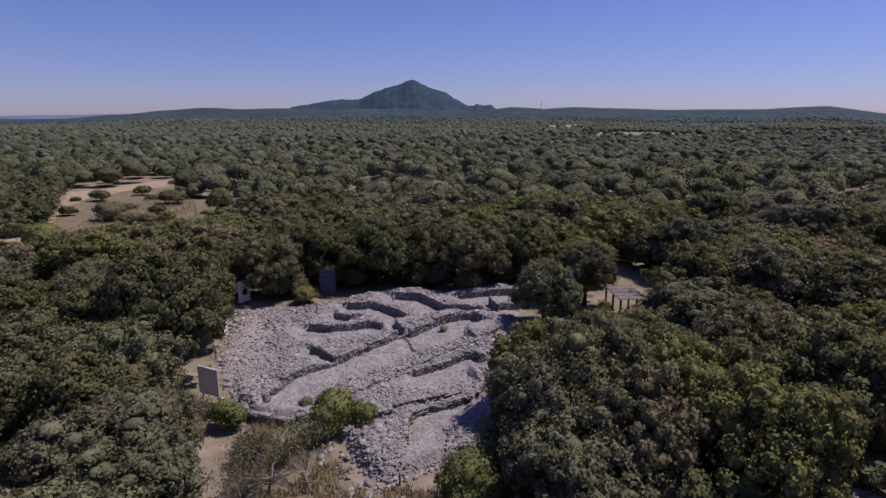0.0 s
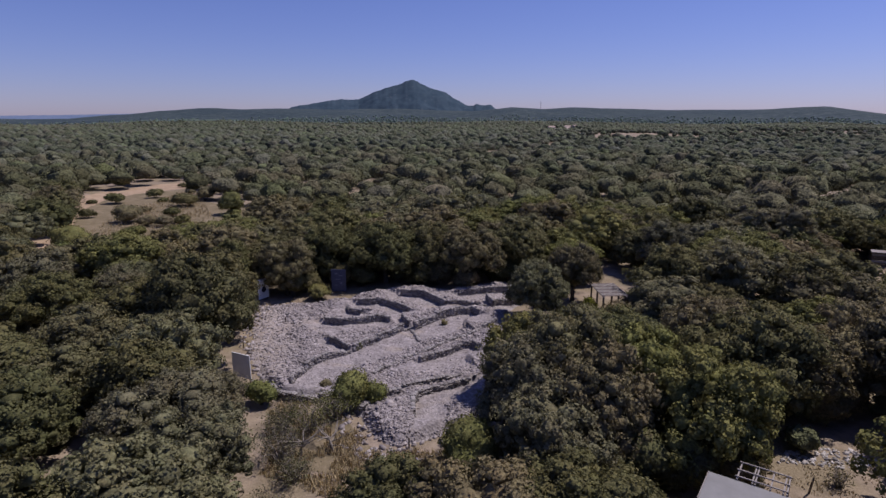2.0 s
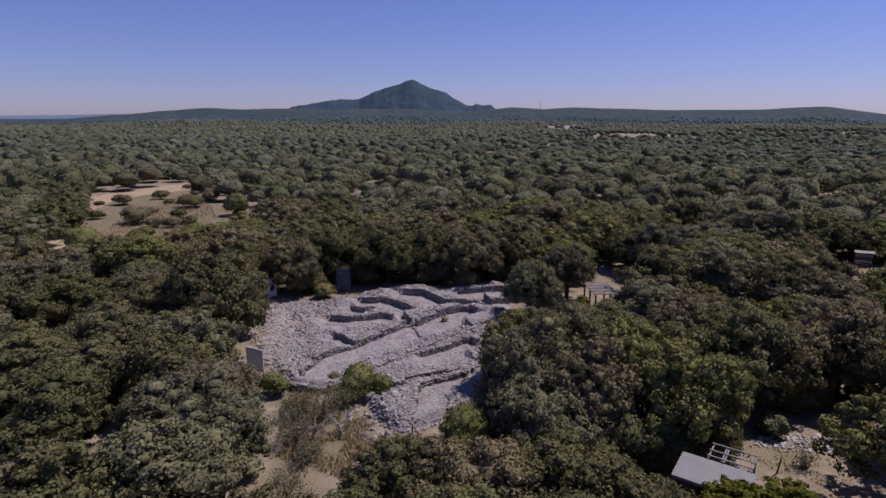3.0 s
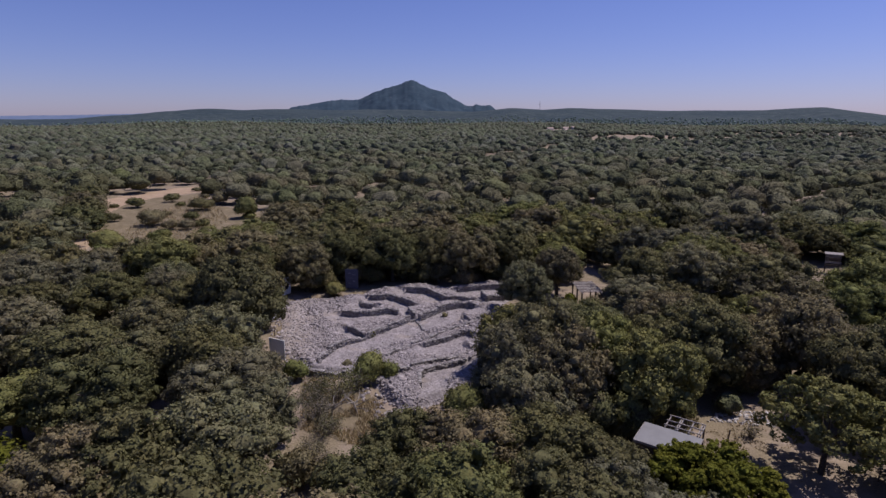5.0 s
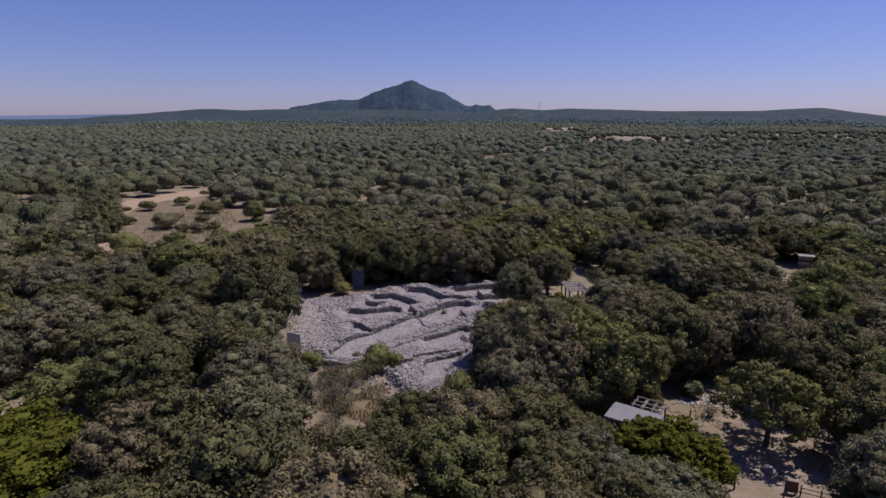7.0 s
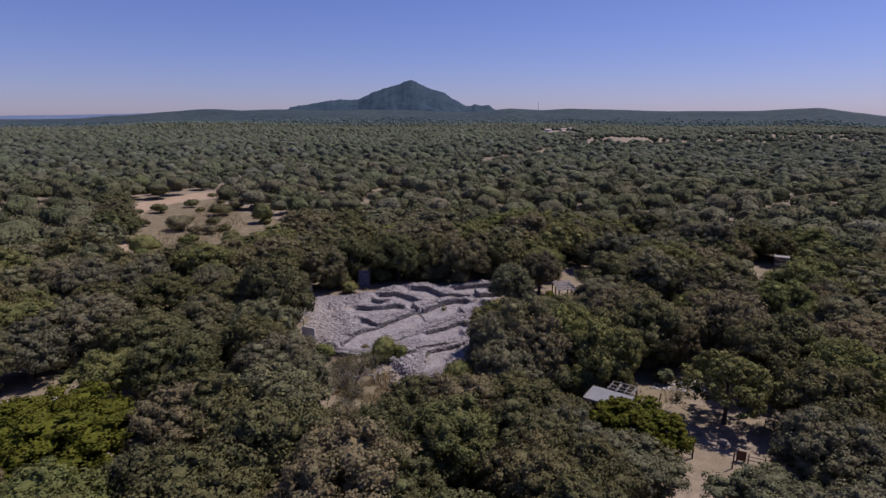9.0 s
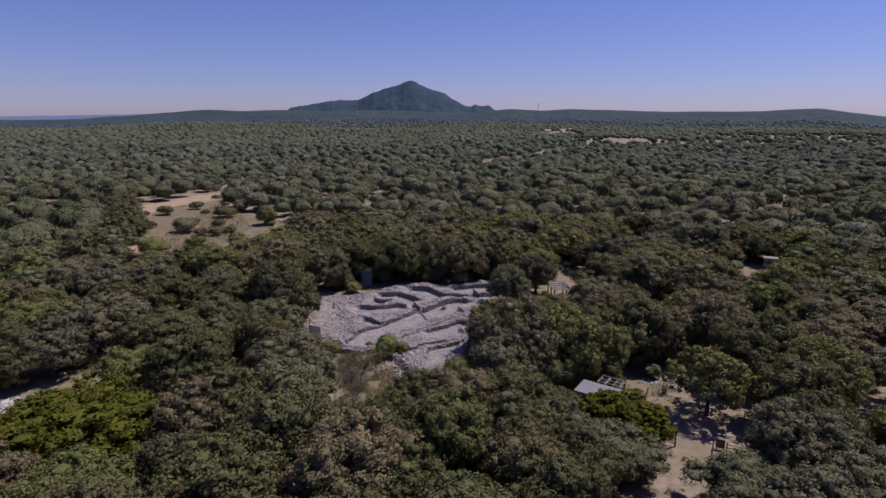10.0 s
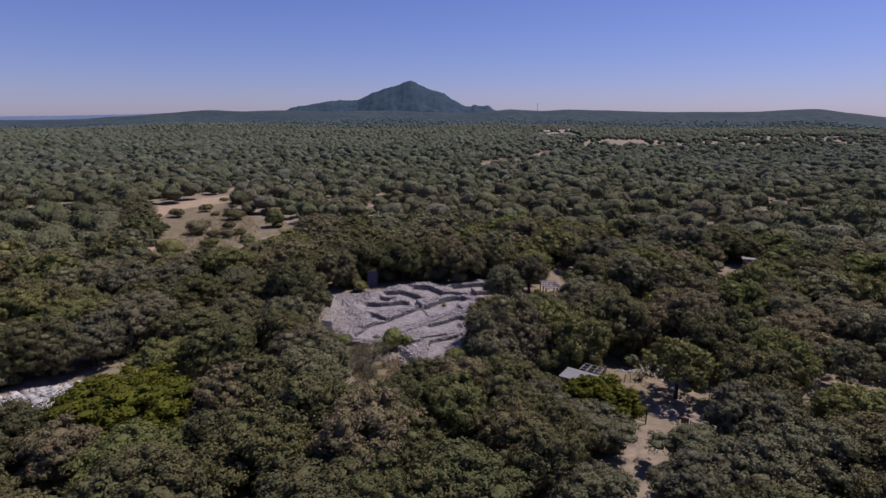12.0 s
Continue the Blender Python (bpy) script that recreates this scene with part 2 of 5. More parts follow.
def crown_blocks(rng, radius, bottom, top, big, small, count, leaf, core, ragged=0.10, shrink=0.94):
    """A crown: big limbs' masses broken into small leafy clumps; leaves all over it and a leafy core inside."""
    mid, half = bottom + (top - bottom) * 0.45, (top - bottom) * 0.55
    c1, w1 = unit_vectors(rng, big), rng.uniform(0.50, 0.95, big) * math.sqrt(9 / big)
    c1[:, 2] = np.abs(c1[:, 2]) * rng.choice([1, 1, -0.5], big)
    c1 /= np.linalg.norm(c1, axis=1)[:, None]
    some = max(6, small // 8)
    c2, w2 = unit_vectors(rng, some), rng.uniform(0.7, 1.35, some) * 2.5 / math.sqrt(some)
    c3, w3 = unit_vectors(rng, small), rng.uniform(0.7, 1.35, small) * 2.3 / math.sqrt(small)
    skew = rng.uniform(-0.10, 0.10, 3)

    def surface(d, shrink=1.0):
        l1, t1 = lobes(d, c1, w1)
        l2, t2 = lobes(d, c2, w2)
        l3, t3 = lobes(d, c3, w3)
        m = (0.46 + 0.23 * l1 + 0.23 * l2 * (0.6 + 0.4 * l1) + 0.13 * l3 + d @ skew) * shrink
        low = np.where(d[:, 2] < 0, 0.62, 1.0)
        p = d * m[:, None] * np.array([radius, radius, half]) * np.stack([np.ones(len(d)), np.ones(len(d)), low], -1) + np.array([0, 0, mid])
        n = d + 0.35 * t1 + 0.55 * t2 + 0.85 * t3
        return p, n / np.linalg.norm(n, axis=1)[:, None]

    d = unit_vectors(rng, int(count * 1.25))
    d = d[d[:, 2] > -0.62][:count]
    p, n = surface(d)
    p = p + n * rng.normal(0, ragged, (len(d), 1)) + unit_vectors(rng, len(d)) * ragged * 0.5
    cv, cf = core
    q, bend = surface(cv, shrink)
    q = q + rng.normal(0, ragged * 0.4, q.shape)
    return [leaves(rng, p, n, leaf, 0.7, 0.75, 0.6), (q, cf, bend)]


def tufted_crown(rng, radius, bottom, top, masses, tufts, per_tuft, leaf, core, size=0.52, open_air=0.0, flat=0.8):
    """A crown of limbs' masses, each a cluster of rounded leafy tufts with dark gaps between them."""
    mid, half = bottom + (top - bottom) * 0.45, (top - bottom) * 0.55
    i = np.arange(masses) + 0.5
    u = 1 - 1.5 * i / masses
    w = math.pi * (3 - math.sqrt(5)) * i + rng.uniform(-0.35, 0.35, masses)
    rr = np.sqrt(np.clip(1 - u * u, 0, 1))
    d = unit(np.stack([rr * np.cos(w), rr * np.sin(w), u], -1) + rng.normal(0, 0.16, (masses, 3)))
    mass = radius * 1.28 / math.sqrt(masses) * rng.uniform(0.7, 1.25, masses)
    seat = d * (rng.uniform(0.86, 1.12, masses) - mass / radius)[:, None] * np.array([radius, radius, half])
    seat[:, 2] = seat[:, 2] * np.where(d[:, 2] < 0, 0.85, 1.0) + mid
    # tufts over each mass
    m = np.tile(np.arange(masses), tufts)
    q = np.arange(len(m)) // masses + 0.5
    z = 1 - 1.55 * q / tufts
    a = math.pi * (3 - math.sqrt(5)) * q + 1.7 * m
    v = unit(np.stack([np.sqrt(1 - z * z) * np.cos(a), np.sqrt(1 - z * z) * np.sin(a), z], -1) + 0.30 * unit_vectors(rng, len(m)))
    centre = seat[m] + v * (mass[m] * rng.uniform(0.62, 1.0, len(m)))[:, None]
    apart = np.linalg.norm(centre[:, None] - seat[None], axis=2) / mass[None]
    apart[np.arange(len(m)), m] = 9
    keep = (apart.min(axis=1) > 0.66) & (rng.uniform(0, 1, len(m)) > open_air)
    m, v, centre = m[keep], v[keep], centre[keep]
    big = mass[m] * size * rng.uniform(0.62, 1.22, len(m)) * math.sqrt(9 / tufts)
    # sprays of leaves gather in little knobs over each tuft
    knobs = max(5, per_tuft // 9)
    g = unit(unit_vectors(rng, len(m) * knobs).reshape(len(m), knobs, 3).reshape(-1, 3) + np.repeat(0.5 * v + np.array([0, 0, 0.2]), knobs, axis=0))
    reach = rng.uniform(0.72, 1.08, len(g))
    k = np.repeat(np.arange(len(m)), per_tuft)
    kk = k * knobs + rng.integers(0, knobs, len(k))
    e = unit_vectors(rng, len(k))
    e = unit(e + 0.5 * g[kk])
    shape = np.array([1.0, 1.0, flat])
    p = centre[k] + g[kk] * shape * (big[k] * reach[kk])[:, None] + e * (big[k] * 0.36 * rng.uniform(0.75, 1.2, len(k)))[:, None]
    out = [leaves(rng, p, unit(0.75 * g[kk] + 0.7 * e), leaf, 0.6, 0.8, 0.45)]
    cv, cf = core
    if open_air < 0.15:
        n, faces = len(m), len(cv)
        body = centre[:, None] + cv[None] * shape * (big[:, None] * rng.uniform(0.60, 0.80, (n, faces)))[:, :, None]
        bend = unit((cv[None] + 0.3 * rng.normal(0, 1, (n, faces, 3))).reshape(-1, 3))
        out.append((body.reshape(-1, 3), (cf[None] + faces * np.arange(n)[:, None, None]).reshape(-1, 3), bend))
        for c, r in zip(seat, mass):
            out.append((c + cv * r * 0.66 * rng.uniform(0.85, 1.08, (len(cv), 1)), cf, cv))
        out.append((cv * np.array([radius, radius, half * 0.9]) * 0.52 + np.array([0, 0, mid]), cf, cv))
    return out


def trunk_blocks(rng, height, radius, spread, limbs=5):
    lean = rng.uniform(-0.25, 0.25, 2)
    fork = height * 0.42
    pts = [(0, 0, -0.15), (lean[0] * 0.3, lean[1] * 0.3, fork * 0.5), (lean[0], lean[1], fork)]
    blocks = [tube(pts, [radius * 1.35, radius, radius * 0.8])]
    for i in range(limbs):
        w = 2 * math.pi * (i + rng.uniform(-0.3, 0.3)) / limbs
        far = spread * rng.uniform(0.45, 0.75)
        end = (lean[0] + far * math.cos(w), lean[1] + far * math.sin(w), height * rng.uniform(0.68, 0.88))
        midp = (lean[0] + far * 0.45 * math.cos(w + 0.25), lean[1] + far * 0.45 * math.sin(w + 0.25), fork + (end[2] - fork) * 0.55)
        blocks.append(tube([(lean[0], lean[1], fork * 0.9), midp, end], [radius * 0.6, radius * 0.4, radius * 0.12], 6))
    return blocks


# ---- plan ----
def inside(x, y, poly):
    """Whether points lie in a polygon; arrays."""
    x, y = np.asarray(x, float), np.asarray(y, float)
    res = np.zeros(x.shape, bool)
    for (x0, y0), (x1, y1) in zip(poly, poly[1:] + poly[:1]):
        cross = ((y0 > y) != (y1 > y)) & (x < (x1 - x0) * (y - y0) / ((y1 - y0) or 1e-9) + x0)
        res ^= cross
    return res


def line_distance(x, y, pts, closed=False):
    """Distance to a polyline, and which side (positive: right of its way)."""
    best = np.full(np.shape(x), 1e9)
    side = np.zeros(np.shape(x))
    pairs = list(zip(pts, pts[1:])) + ([(pts[-1], pts[0])] if closed else [])
    for i, ((x0, y0), (x1, y1)) in enumerate(pairs):
        dx, dy = x1 - x0, y1 - y0
        k = np.clip(((x - x0) * dx + (y - y0) * dy) / (dx * dx + dy * dy), 0, 1)
        d = np.hypot(x - x0 - k * dx, y - y0 - k * dy)
        s = (x - x0) * dy - (y - y0) * dx
        take = d < best
        best, side = np.where(take, d, best), np.where(take, np.sign(s), side)
    return best, side


def ease(a, b, x):
    k = np.clip((x - a) / (b - a), 0, 1)
    return k * k * (3 - 2 * k)


RUIN = [(-16.9, 45.3), (-14.4, 46.2), (-11.5, 46.2), (-8.9, 46.6), (-8.6, 47.6), (-7.1, 48.6), (-4.4, 50.5), (-2.2, 50.4), (0.3, 49.0), (0.8, 49.6), (3.4, 51.0), (6.2, 52.2), (7.2, 50.8), (7.9, 47.8), (7.6, 46.2), (6.3, 44.6), (5.8, 42.4),
        (5.2, 39.2), (4.6, 36), (4.6, 31.2), (3.6, 26.8), (1.6, 24.2), (-0.6, 23.2), (-1.6, 22.6), (-2.4, 22.2), (-3.3, 22.6), (-4.0, 23.5), (-4.9, 25.2), (-6.4, 27.6), (-7.3, 27.4), (-8.4, 27.1), (-9.7, 27.3), (-10.6, 27.9),
        (-11.3, 29.0), (-12.3, 30.6), (-13.8, 33.3), (-14.6, 35.9), (-15.4, 39.0), (-16.0, 42.6)]
# the dry-stone faces: plan line, height, width of the sunken floor before it
WALLS = [
    ([(-9.9, 29.4), (-9.8, 30.2), (-9.4, 31.2), (-9.0, 32.2), (-8.2, 33.3), (-7.3, 34.1), (-6.7, 34.6), (-5.9, 35.8), (-5.1, 36.6), (-4.1, 37.7), (-3.4, 38.8), (-2.9, 39.3)], 0.50, 3.4),
    ([(-2.4, 39.3), (-1.6, 40.4), (-0.6, 41.6), (0.3, 42.5), (1.4, 43.1), (2.5, 43.3), (2.9, 42.6)], 0.62, 3.6),
    ([(-3.5, 41.6), (-2.9, 39.9), (-2.3, 38.2), (-1.9, 36.8)], 0.58, 1.0),
    ([(-9.8, 40.5), (-9.0, 40.4), (-8.1, 40.2), (-7.3, 40.4), (-6.5, 40.8), (-5.5, 41.3)], 0.50, 2.2),
    ([(-5.5, 41.3), (-5.1, 41.4), (-4.6, 41.1)], 0.68, 1.6),
    ([(-9.5, 39.0), (-8.8, 38.8), (-8.1, 38.2)], 0.36, 1.2),
    ([(-8.6, 36.2), (-7.8, 35.5), (-7.0, 34.7)], 0.46, 1.2),
    ([(-8.6, 44.2), (-8.2, 43.2), (-7.6, 42.9), (-7.2, 42.8)], 0.50, 1.5),
    ([(-7.7, 45.7), (-6.8, 45.7), (-5.9, 45.9), (-5.1, 45.4), (-4.3, 44.7), (-3.6, 43.9), (-3.1, 43.2)], 0.56, 2.0),
    ([(-4.1, 48.6), (-2.9, 48.2), (-1.9, 48.1), (-1.2, 47.1), (-0.4, 45.9), (0.1, 45.0)], 0.64, 2.4),
    ([(1.4, 48.2), (2.3, 48.7), (3.3, 49.1), (4.3, 49.2), (5.3, 49.2), (6.4, 49.4), (6.8, 48.6), (7.0, 47.7)], 0.52, 2.6),
    ([(4.0, 46.6), (4.4, 44.9)], 0.56, 0.9),
    ([(4.5, 45.1), (5.2, 45.3), (6.1, 45.6), (7.1, 45.9)], 0.54, 1.8),
    ([(0.5, 45.0), (1.2, 45.2), (2.1, 45.1), (3.1, 45.0), (3.8, 44.7)], 0.34, 1.2),
    ([(-4.6, 30.2), (-4.1, 31.2), (-2.9, 32.7), (-1.6, 33.7), (-0.1, 35.5), (1.0, 36.7), (1.8, 37.2), (3.0, 38.5), (4.2, 40.2)], 0.22, 1.0),
    ([(-1.7, 32.7), (-0.5, 33.7), (0.2, 34.2), (0.6, 34.7), (1.3, 35.2), (2.1, 35.5), (2.5, 34.8)], 0.54, 2.9),
    ([(-1.8, 25.2), (-1.9, 26.7), (-1.5, 27.7), (-0.7, 28.3), (-0.1, 28.6), (0.5, 28.9), (1.5, 29.4)], 0.50, 2.4),
    ([(-2.5, 28.1), (-1.0, 28.9), (0.2, 29.5), (1.4, 30.2)], 0.16, 0.7),
    ([(-4.8, 25.7), (-4.4, 26.6), (-3.6, 27.2), (-2.8, 27.6)], 0.20, 0.8),
    ([(-10.8, 28.6), (-10.4, 27.9), (-9.8, 27.5), (-9.1, 27.3), (-8.3, 27.2), (-7.5, 27.4), (-6.7, 27.9)], 0.46, 2.0),
]


WALLS = [(line, 0.98 * deep, wide) for line, deep, wide in WALLS]


def ruin_height(x, y):
    """Height of the rubble bed: a low mass with the sunken house floors cut into it."""
    x, y = np.asarray(x, float), np.asarray(y, float)
    edge, _ = line_distance(x, y, RUIN, True)
    h = 0.64 * ease(0.0, 0.75, edge) * inside(x, y, RUIN)
    h = h * (1 - 0.75 * ease(-9, -13, x) * ease(29, 33, y)) * (0.42 + 0.58 * ease(22.5, 27.5, y + 0.35 * np.abs(x + 9)))
    h = h + 0.07 * np.sin(1.3 * x + 0.6 * y) * np.sin(0.9 * y - 0.5 * x) + 0.04 * np.sin(3.1 * x - 1.7 * y) * np.sin(2.7 * y)
    cut = np.zeros(x.shape)
    for pts, deep, wide in WALLS:
        d, side = line_distance(x, y, pts)
        past = np.zeros(x.shape)
        for (ax, ay), (bx_, by_) in ((pts[0], pts[1]), (pts[-1], pts[-2])):
            run = math.hypot(ax - bx_, ay - by_)
            over = ((x - ax) * (ax - bx_) + (y - ay) * (ay - by_)) / run
            near_end = np.hypot(x - ax, y - ay) < d + 0.02
            past = np.maximum(past, np.where(near_end, over, 0))
        outer = pts[0][1] < 29 and pts[0][0] < -10
        if outer:
            h = np.where((side > 0) & (d < 1.6), -0.15, h)
        c = deep * (1 - ease(0.45 * wide, 1.6 * wide, d)) * (side > 0) * ease(-0.05, 0.06, d) * (1 - ease(0.0, 1.3, past))
        cut = np.maximum(cut, c)
        h = h + np.where(side <= 0, 0.03 * (1 - ease(0.2, 1.2, d)) * (1 - ease(0.0, 0.5, past)), 0)
    return np.where(h < -0.1, h, np.maximum(h - cut, 0.08 * ease(0.0, 0.5, edge) - 0.02))


SHACK = [(8.5, 17.5), (11, 18.5), (14, 19), (16.3, 21.9), (22, 22.3), (24.5, 18.5), (25.5, 17.2), (24, 11.5), (20.5, 9.2), (17.5, 8.4), (14.4, 6.0), (12.3, 1.6),
         (9.0, 0.8), (12.0, 6.9), (14.4, 11.3), (13.6, 12.6), (9.2, 13.2)]
FRONT = [(-15.0, 31.5), (-14.2, 26.5), (-12.0, 23), (-9.3, 19), (-8.4, 14.2), (-5.4, 14.2), (-4.6, 17), (-3.6, 20), (1.8, 20.6), (3, 24), (-4, 26), (-7, 29), (-12, 33)]
FIELD = [(-33, 55), (-43, 55), (-52, 61), (-62, 80), (-68, 92), (-74.5, 100), (-80, 113), (-78.5, 128), (-73, 145), (-61, 155), (-54, 160), (-54, 148), (-60, 134), (-54, 120), (-46, 112), (-37, 105), (-29, 97), (-30, 84),
         (-30, 68)]
# open grassland with scattered trees below the hills
SAVANNA = [(95, 395), (120, 560), (190, 640), (330, 680), (520, 690), (520, 470), (370, 430), (240, 400), (150, 372)]
OPEN = [RUIN, SHACK, FRONT, FIELD,
        [(6.0, 32), (8, 47), (12.5, 50), (14, 56.5), (19.5, 57), (20, 50), (18.5, 46), (17, 38), (13.5, 32)],
        [(10, 244), (24, 292), (46, 318), (62, 356), (72, 390), (82, 384), (68, 330), (48, 284), (38, 262), (30, 244)],
        [(124, 448), (140, 500), (180, 500), (172, 440)], [(212, 440), (222, 475), (262, 480), (256, 445)], [(340, 480), (360, 530), (400, 530), (392, 480)],
        [(130, 620), (150, 900), (205, 900), (178, 620)],
        [(79, 104), (85, 132), (95, 136), (97, 117), (88, 103)], [(-17, 100), (-18, 114), (-13, 116), (-12, 102)], [(-31, 138), (-33, 156), (-24, 156), (-25, 140)],
        [(-113, 98), (-115, 118), (-96, 120), (-93, 106), (-102, 98)],
        [(-12.6, 46.5), (-12.6, 51.2), (-8.0, 51.4), (-8.0, 47.5)],
        [(-18.4, 43.0), (-18.2, 48.6), (-15.4, 48.8), (-15.2, 44.0)],
        [(41, 45), (44, 58), (51.5, 59), (50, 48), (45, 44)],
        [(28.5, 12.5), (30, 18), (37, 20), (40, 17), (37, 13)],
        [(45, 27), (46, 33), (54, 34), (54, 28)],
        [(-42, 6), (-40, 15), (-34, 18.6), (-30.4, 19.4), (-31, 16.5), (-34, 8)]]


def free_of_trees(x, y):
    f = np.zeros(np.shape(x), bool)
    for poly in OPEN:
        f |= inside(x, y, poly)
    return f


SKYLINE = [(-50, 0.0), (-38, 0.02), (-32.5, 0.08), (-28.2, 0.42), (-25.9, 0.68), (-21, 0.93), (-16, 0.98), (-5, 0.95), (0, 0.85), (3, 0.85), (6.6, 1.17), (9.7, 0.95), (12.2, 1.1),
           (17.6, 0.92), (28.7, 0.78), (33, 1.04), (35.7, 0.7), (38.2, 0.25), (50, 0.1)]


def land(x, y):
    """Height of the open country: flat, then rising to the near ridges."""
    r = np.hypot(x, y)
    az = np.degrees(np.arctan2(x, y))
    top = np.interp(az, [a for a, _ in SKYLINE], [e for _, e in SKYLINE]) / 57.3 * 2000
    knolls = 3.2 * np.sin(x * 0.0071 + 1.3 * np.sin(y * 0.0043)) * np.sin(y * 0.0083 + 1.1 * np.sin(x * 0.0052)) + 1.6 * np.sin(x * 0.021 + 2 * np.sin(y * 0.011)) * np.sin(y * 0.017)
    return knolls * ease(900, 1500, r) + (top + 8) * ease(900, 2000, r) * (1 - 0.6 * ease(2300, 3600, r)) + 2.5 * np.sin(x * 0.011) * np.sin(y * 0.013 + 1) * ease(150, 420, r)


# ---- ground ----
def build_ground():
    rings = np.concatenate(([0.0], np.geomspace(4, 4700, 110)))
    angles = np.radians(np.concatenate((np.linspace(-46, 46, 231), np.linspace(46, 314, 91)[1:-1])))
    rr, aa = np.meshgrid(rings[1:], angles, indexing="ij")
    x, y = rr * np.sin(aa), rr * np.cos(aa)
    v = np.stack([x, y, land(x, y)], -1).reshape(-1, 3)
    n, k = len(angles), len(rings) - 1
    i, j = np.meshgrid(np.arange(k - 1), np.arange(n), indexing="ij")
    a, b = i * n + j, i * n + (j + 1) % n
    quads = np.stack([a, a + n, b + n, b], -1).reshape(-1, 4)
    v = np.concatenate([v, [[0, 0, 0]]])
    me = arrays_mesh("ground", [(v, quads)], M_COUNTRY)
    cap = bmesh.new()
    cap.from_mesh(me)
    cap.verts.ensure_lookup_table()
    for s in range(n):
        cap.faces.new((cap.verts[len(v) - 1], cap.verts[s], cap.verts[(s + 1) % n]))
    bmesh.ops.recalc_face_normals(cap, faces=cap.faces)
    cap.to_mesh(me)
    cap.free()
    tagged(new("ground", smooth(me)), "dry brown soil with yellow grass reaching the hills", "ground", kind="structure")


build_ground()


def ground_patch(name, label, poly, material, lift, seed):
    """A thin ragged-edged sheet of other soil lying on the ground."""
    g = np.random.default_rng(seed)
    ring = []
    for (x0, y0), (x1, y1) in zip(poly, poly[1:] + poly[:1]):
        steps = max(4, int(math.hypot(x1 - x0, y1 - y0) / 1.2))
        for q in range(steps):
            ring.append((x0 + (x1 - x0) * q / steps + g.normal(0, 0.14), y0 + (y1 - y0) * q / steps + g.normal(0, 0.14)))
    bm = bmesh.new()
    bm.faces.new([bm.verts.new((x, y, lift)) for x, y in ring])
    bmesh.ops.triangulate(bm, faces=bm.faces)
    bmesh.ops.recalc_face_normals(bm, faces=bm.faces)
    if sum(f.normal.z for f in bm.faces) < 0:
        bmesh.ops.reverse_faces(bm, faces=bm.faces)
    ob = part(name, bm, material, None)
    return tagged(ob, label, "ground", kind="structure")


def earth(name, lo, mid, hi):
    k = Mat(name, 0.95, 0.08)
    n, fine = k.noise(0.5, 7.0, 0.7), k.noise(7.0, 5.0, 0.7)
    c = k.mix(0.7, k.ramp(n, [(0.3, lo), (0.5, mid), (0.7, hi)]), k.ramp(fine, [(0.3, (0.75, 0.75, 0.75)), (0.7, (1.2, 1.2, 1.2))]), "MULTIPLY")
    k.bump(fine, 0.5, 0.05)
    return k.color(c)


M_SAND = earth("sandy_track", (0.27, 0.195, 0.135), (0.36, 0.265, 0.185), (0.43, 0.325, 0.235))
M_MEADOW = earth("parched_meadow", (0.12, 0.098, 0.060), (0.185, 0.150, 0.098), (0.27, 0.215, 0.150))
ground_patch("meadow", "parched brown grass of the open field", [(-67, 101.6), (-59, 85.4), (-52.5, 72), (-48, 67), (-41, 70), (-37, 85), (-32, 96), (-38, 104), (-47, 111), (-55, 120), (-61, 134), (-69.5, 123), (-70, 113.6)], M_MEADOW, 0.02, 5)
ground_patch("sandy_track", "bare orange sandy track across the field", [(-54.5, 66), (-61, 80), (-67.5, 92), (-74, 100), (-79.5, 113), (-78, 128), (-72.5, 144), (-60, 154), (-54, 159), (-55, 150), (-62, 136), (-69, 124), (-70, 113.6), (-67, 102), (-59.2, 86), (-52, 70)], M_SAND, 0.04, 6)
ground_patch("grass_strip", "yellow-brown grassy strip before the ruins", [(-10.6, 26.4), (-9.0, 21.4), (-4.4, 19.4), (1.2, 20.2), (0.2, 21.8), (-2.4, 21.3), (-4.4, 22.6), (-5.6, 25.2), (-7.4, 26.4)], M_MEADOW, 0.02, 7)


def bare_share(x, y):
    """1 on the worn soil along the west side of the ruins, 0 on the stones."""
    worn, _ = line_distance(x, y, [(-16.5, 45), (-15.2, 40.5), (-14.2, 37), (-12.6, 34), (-12.0, 31.5)])
    spur, _ = line_distance(x, y, [(-14.0, 39.5), (-12.4, 39.8), (-11.2, 40.6)])
    return np.maximum(1 - ease(0.9, 2.4, worn + 0.5 * np.sin(1.7 * x + y)), 1 - ease(0.5, 1.5, spur + 0.3 * np.sin(2.1 * y)))


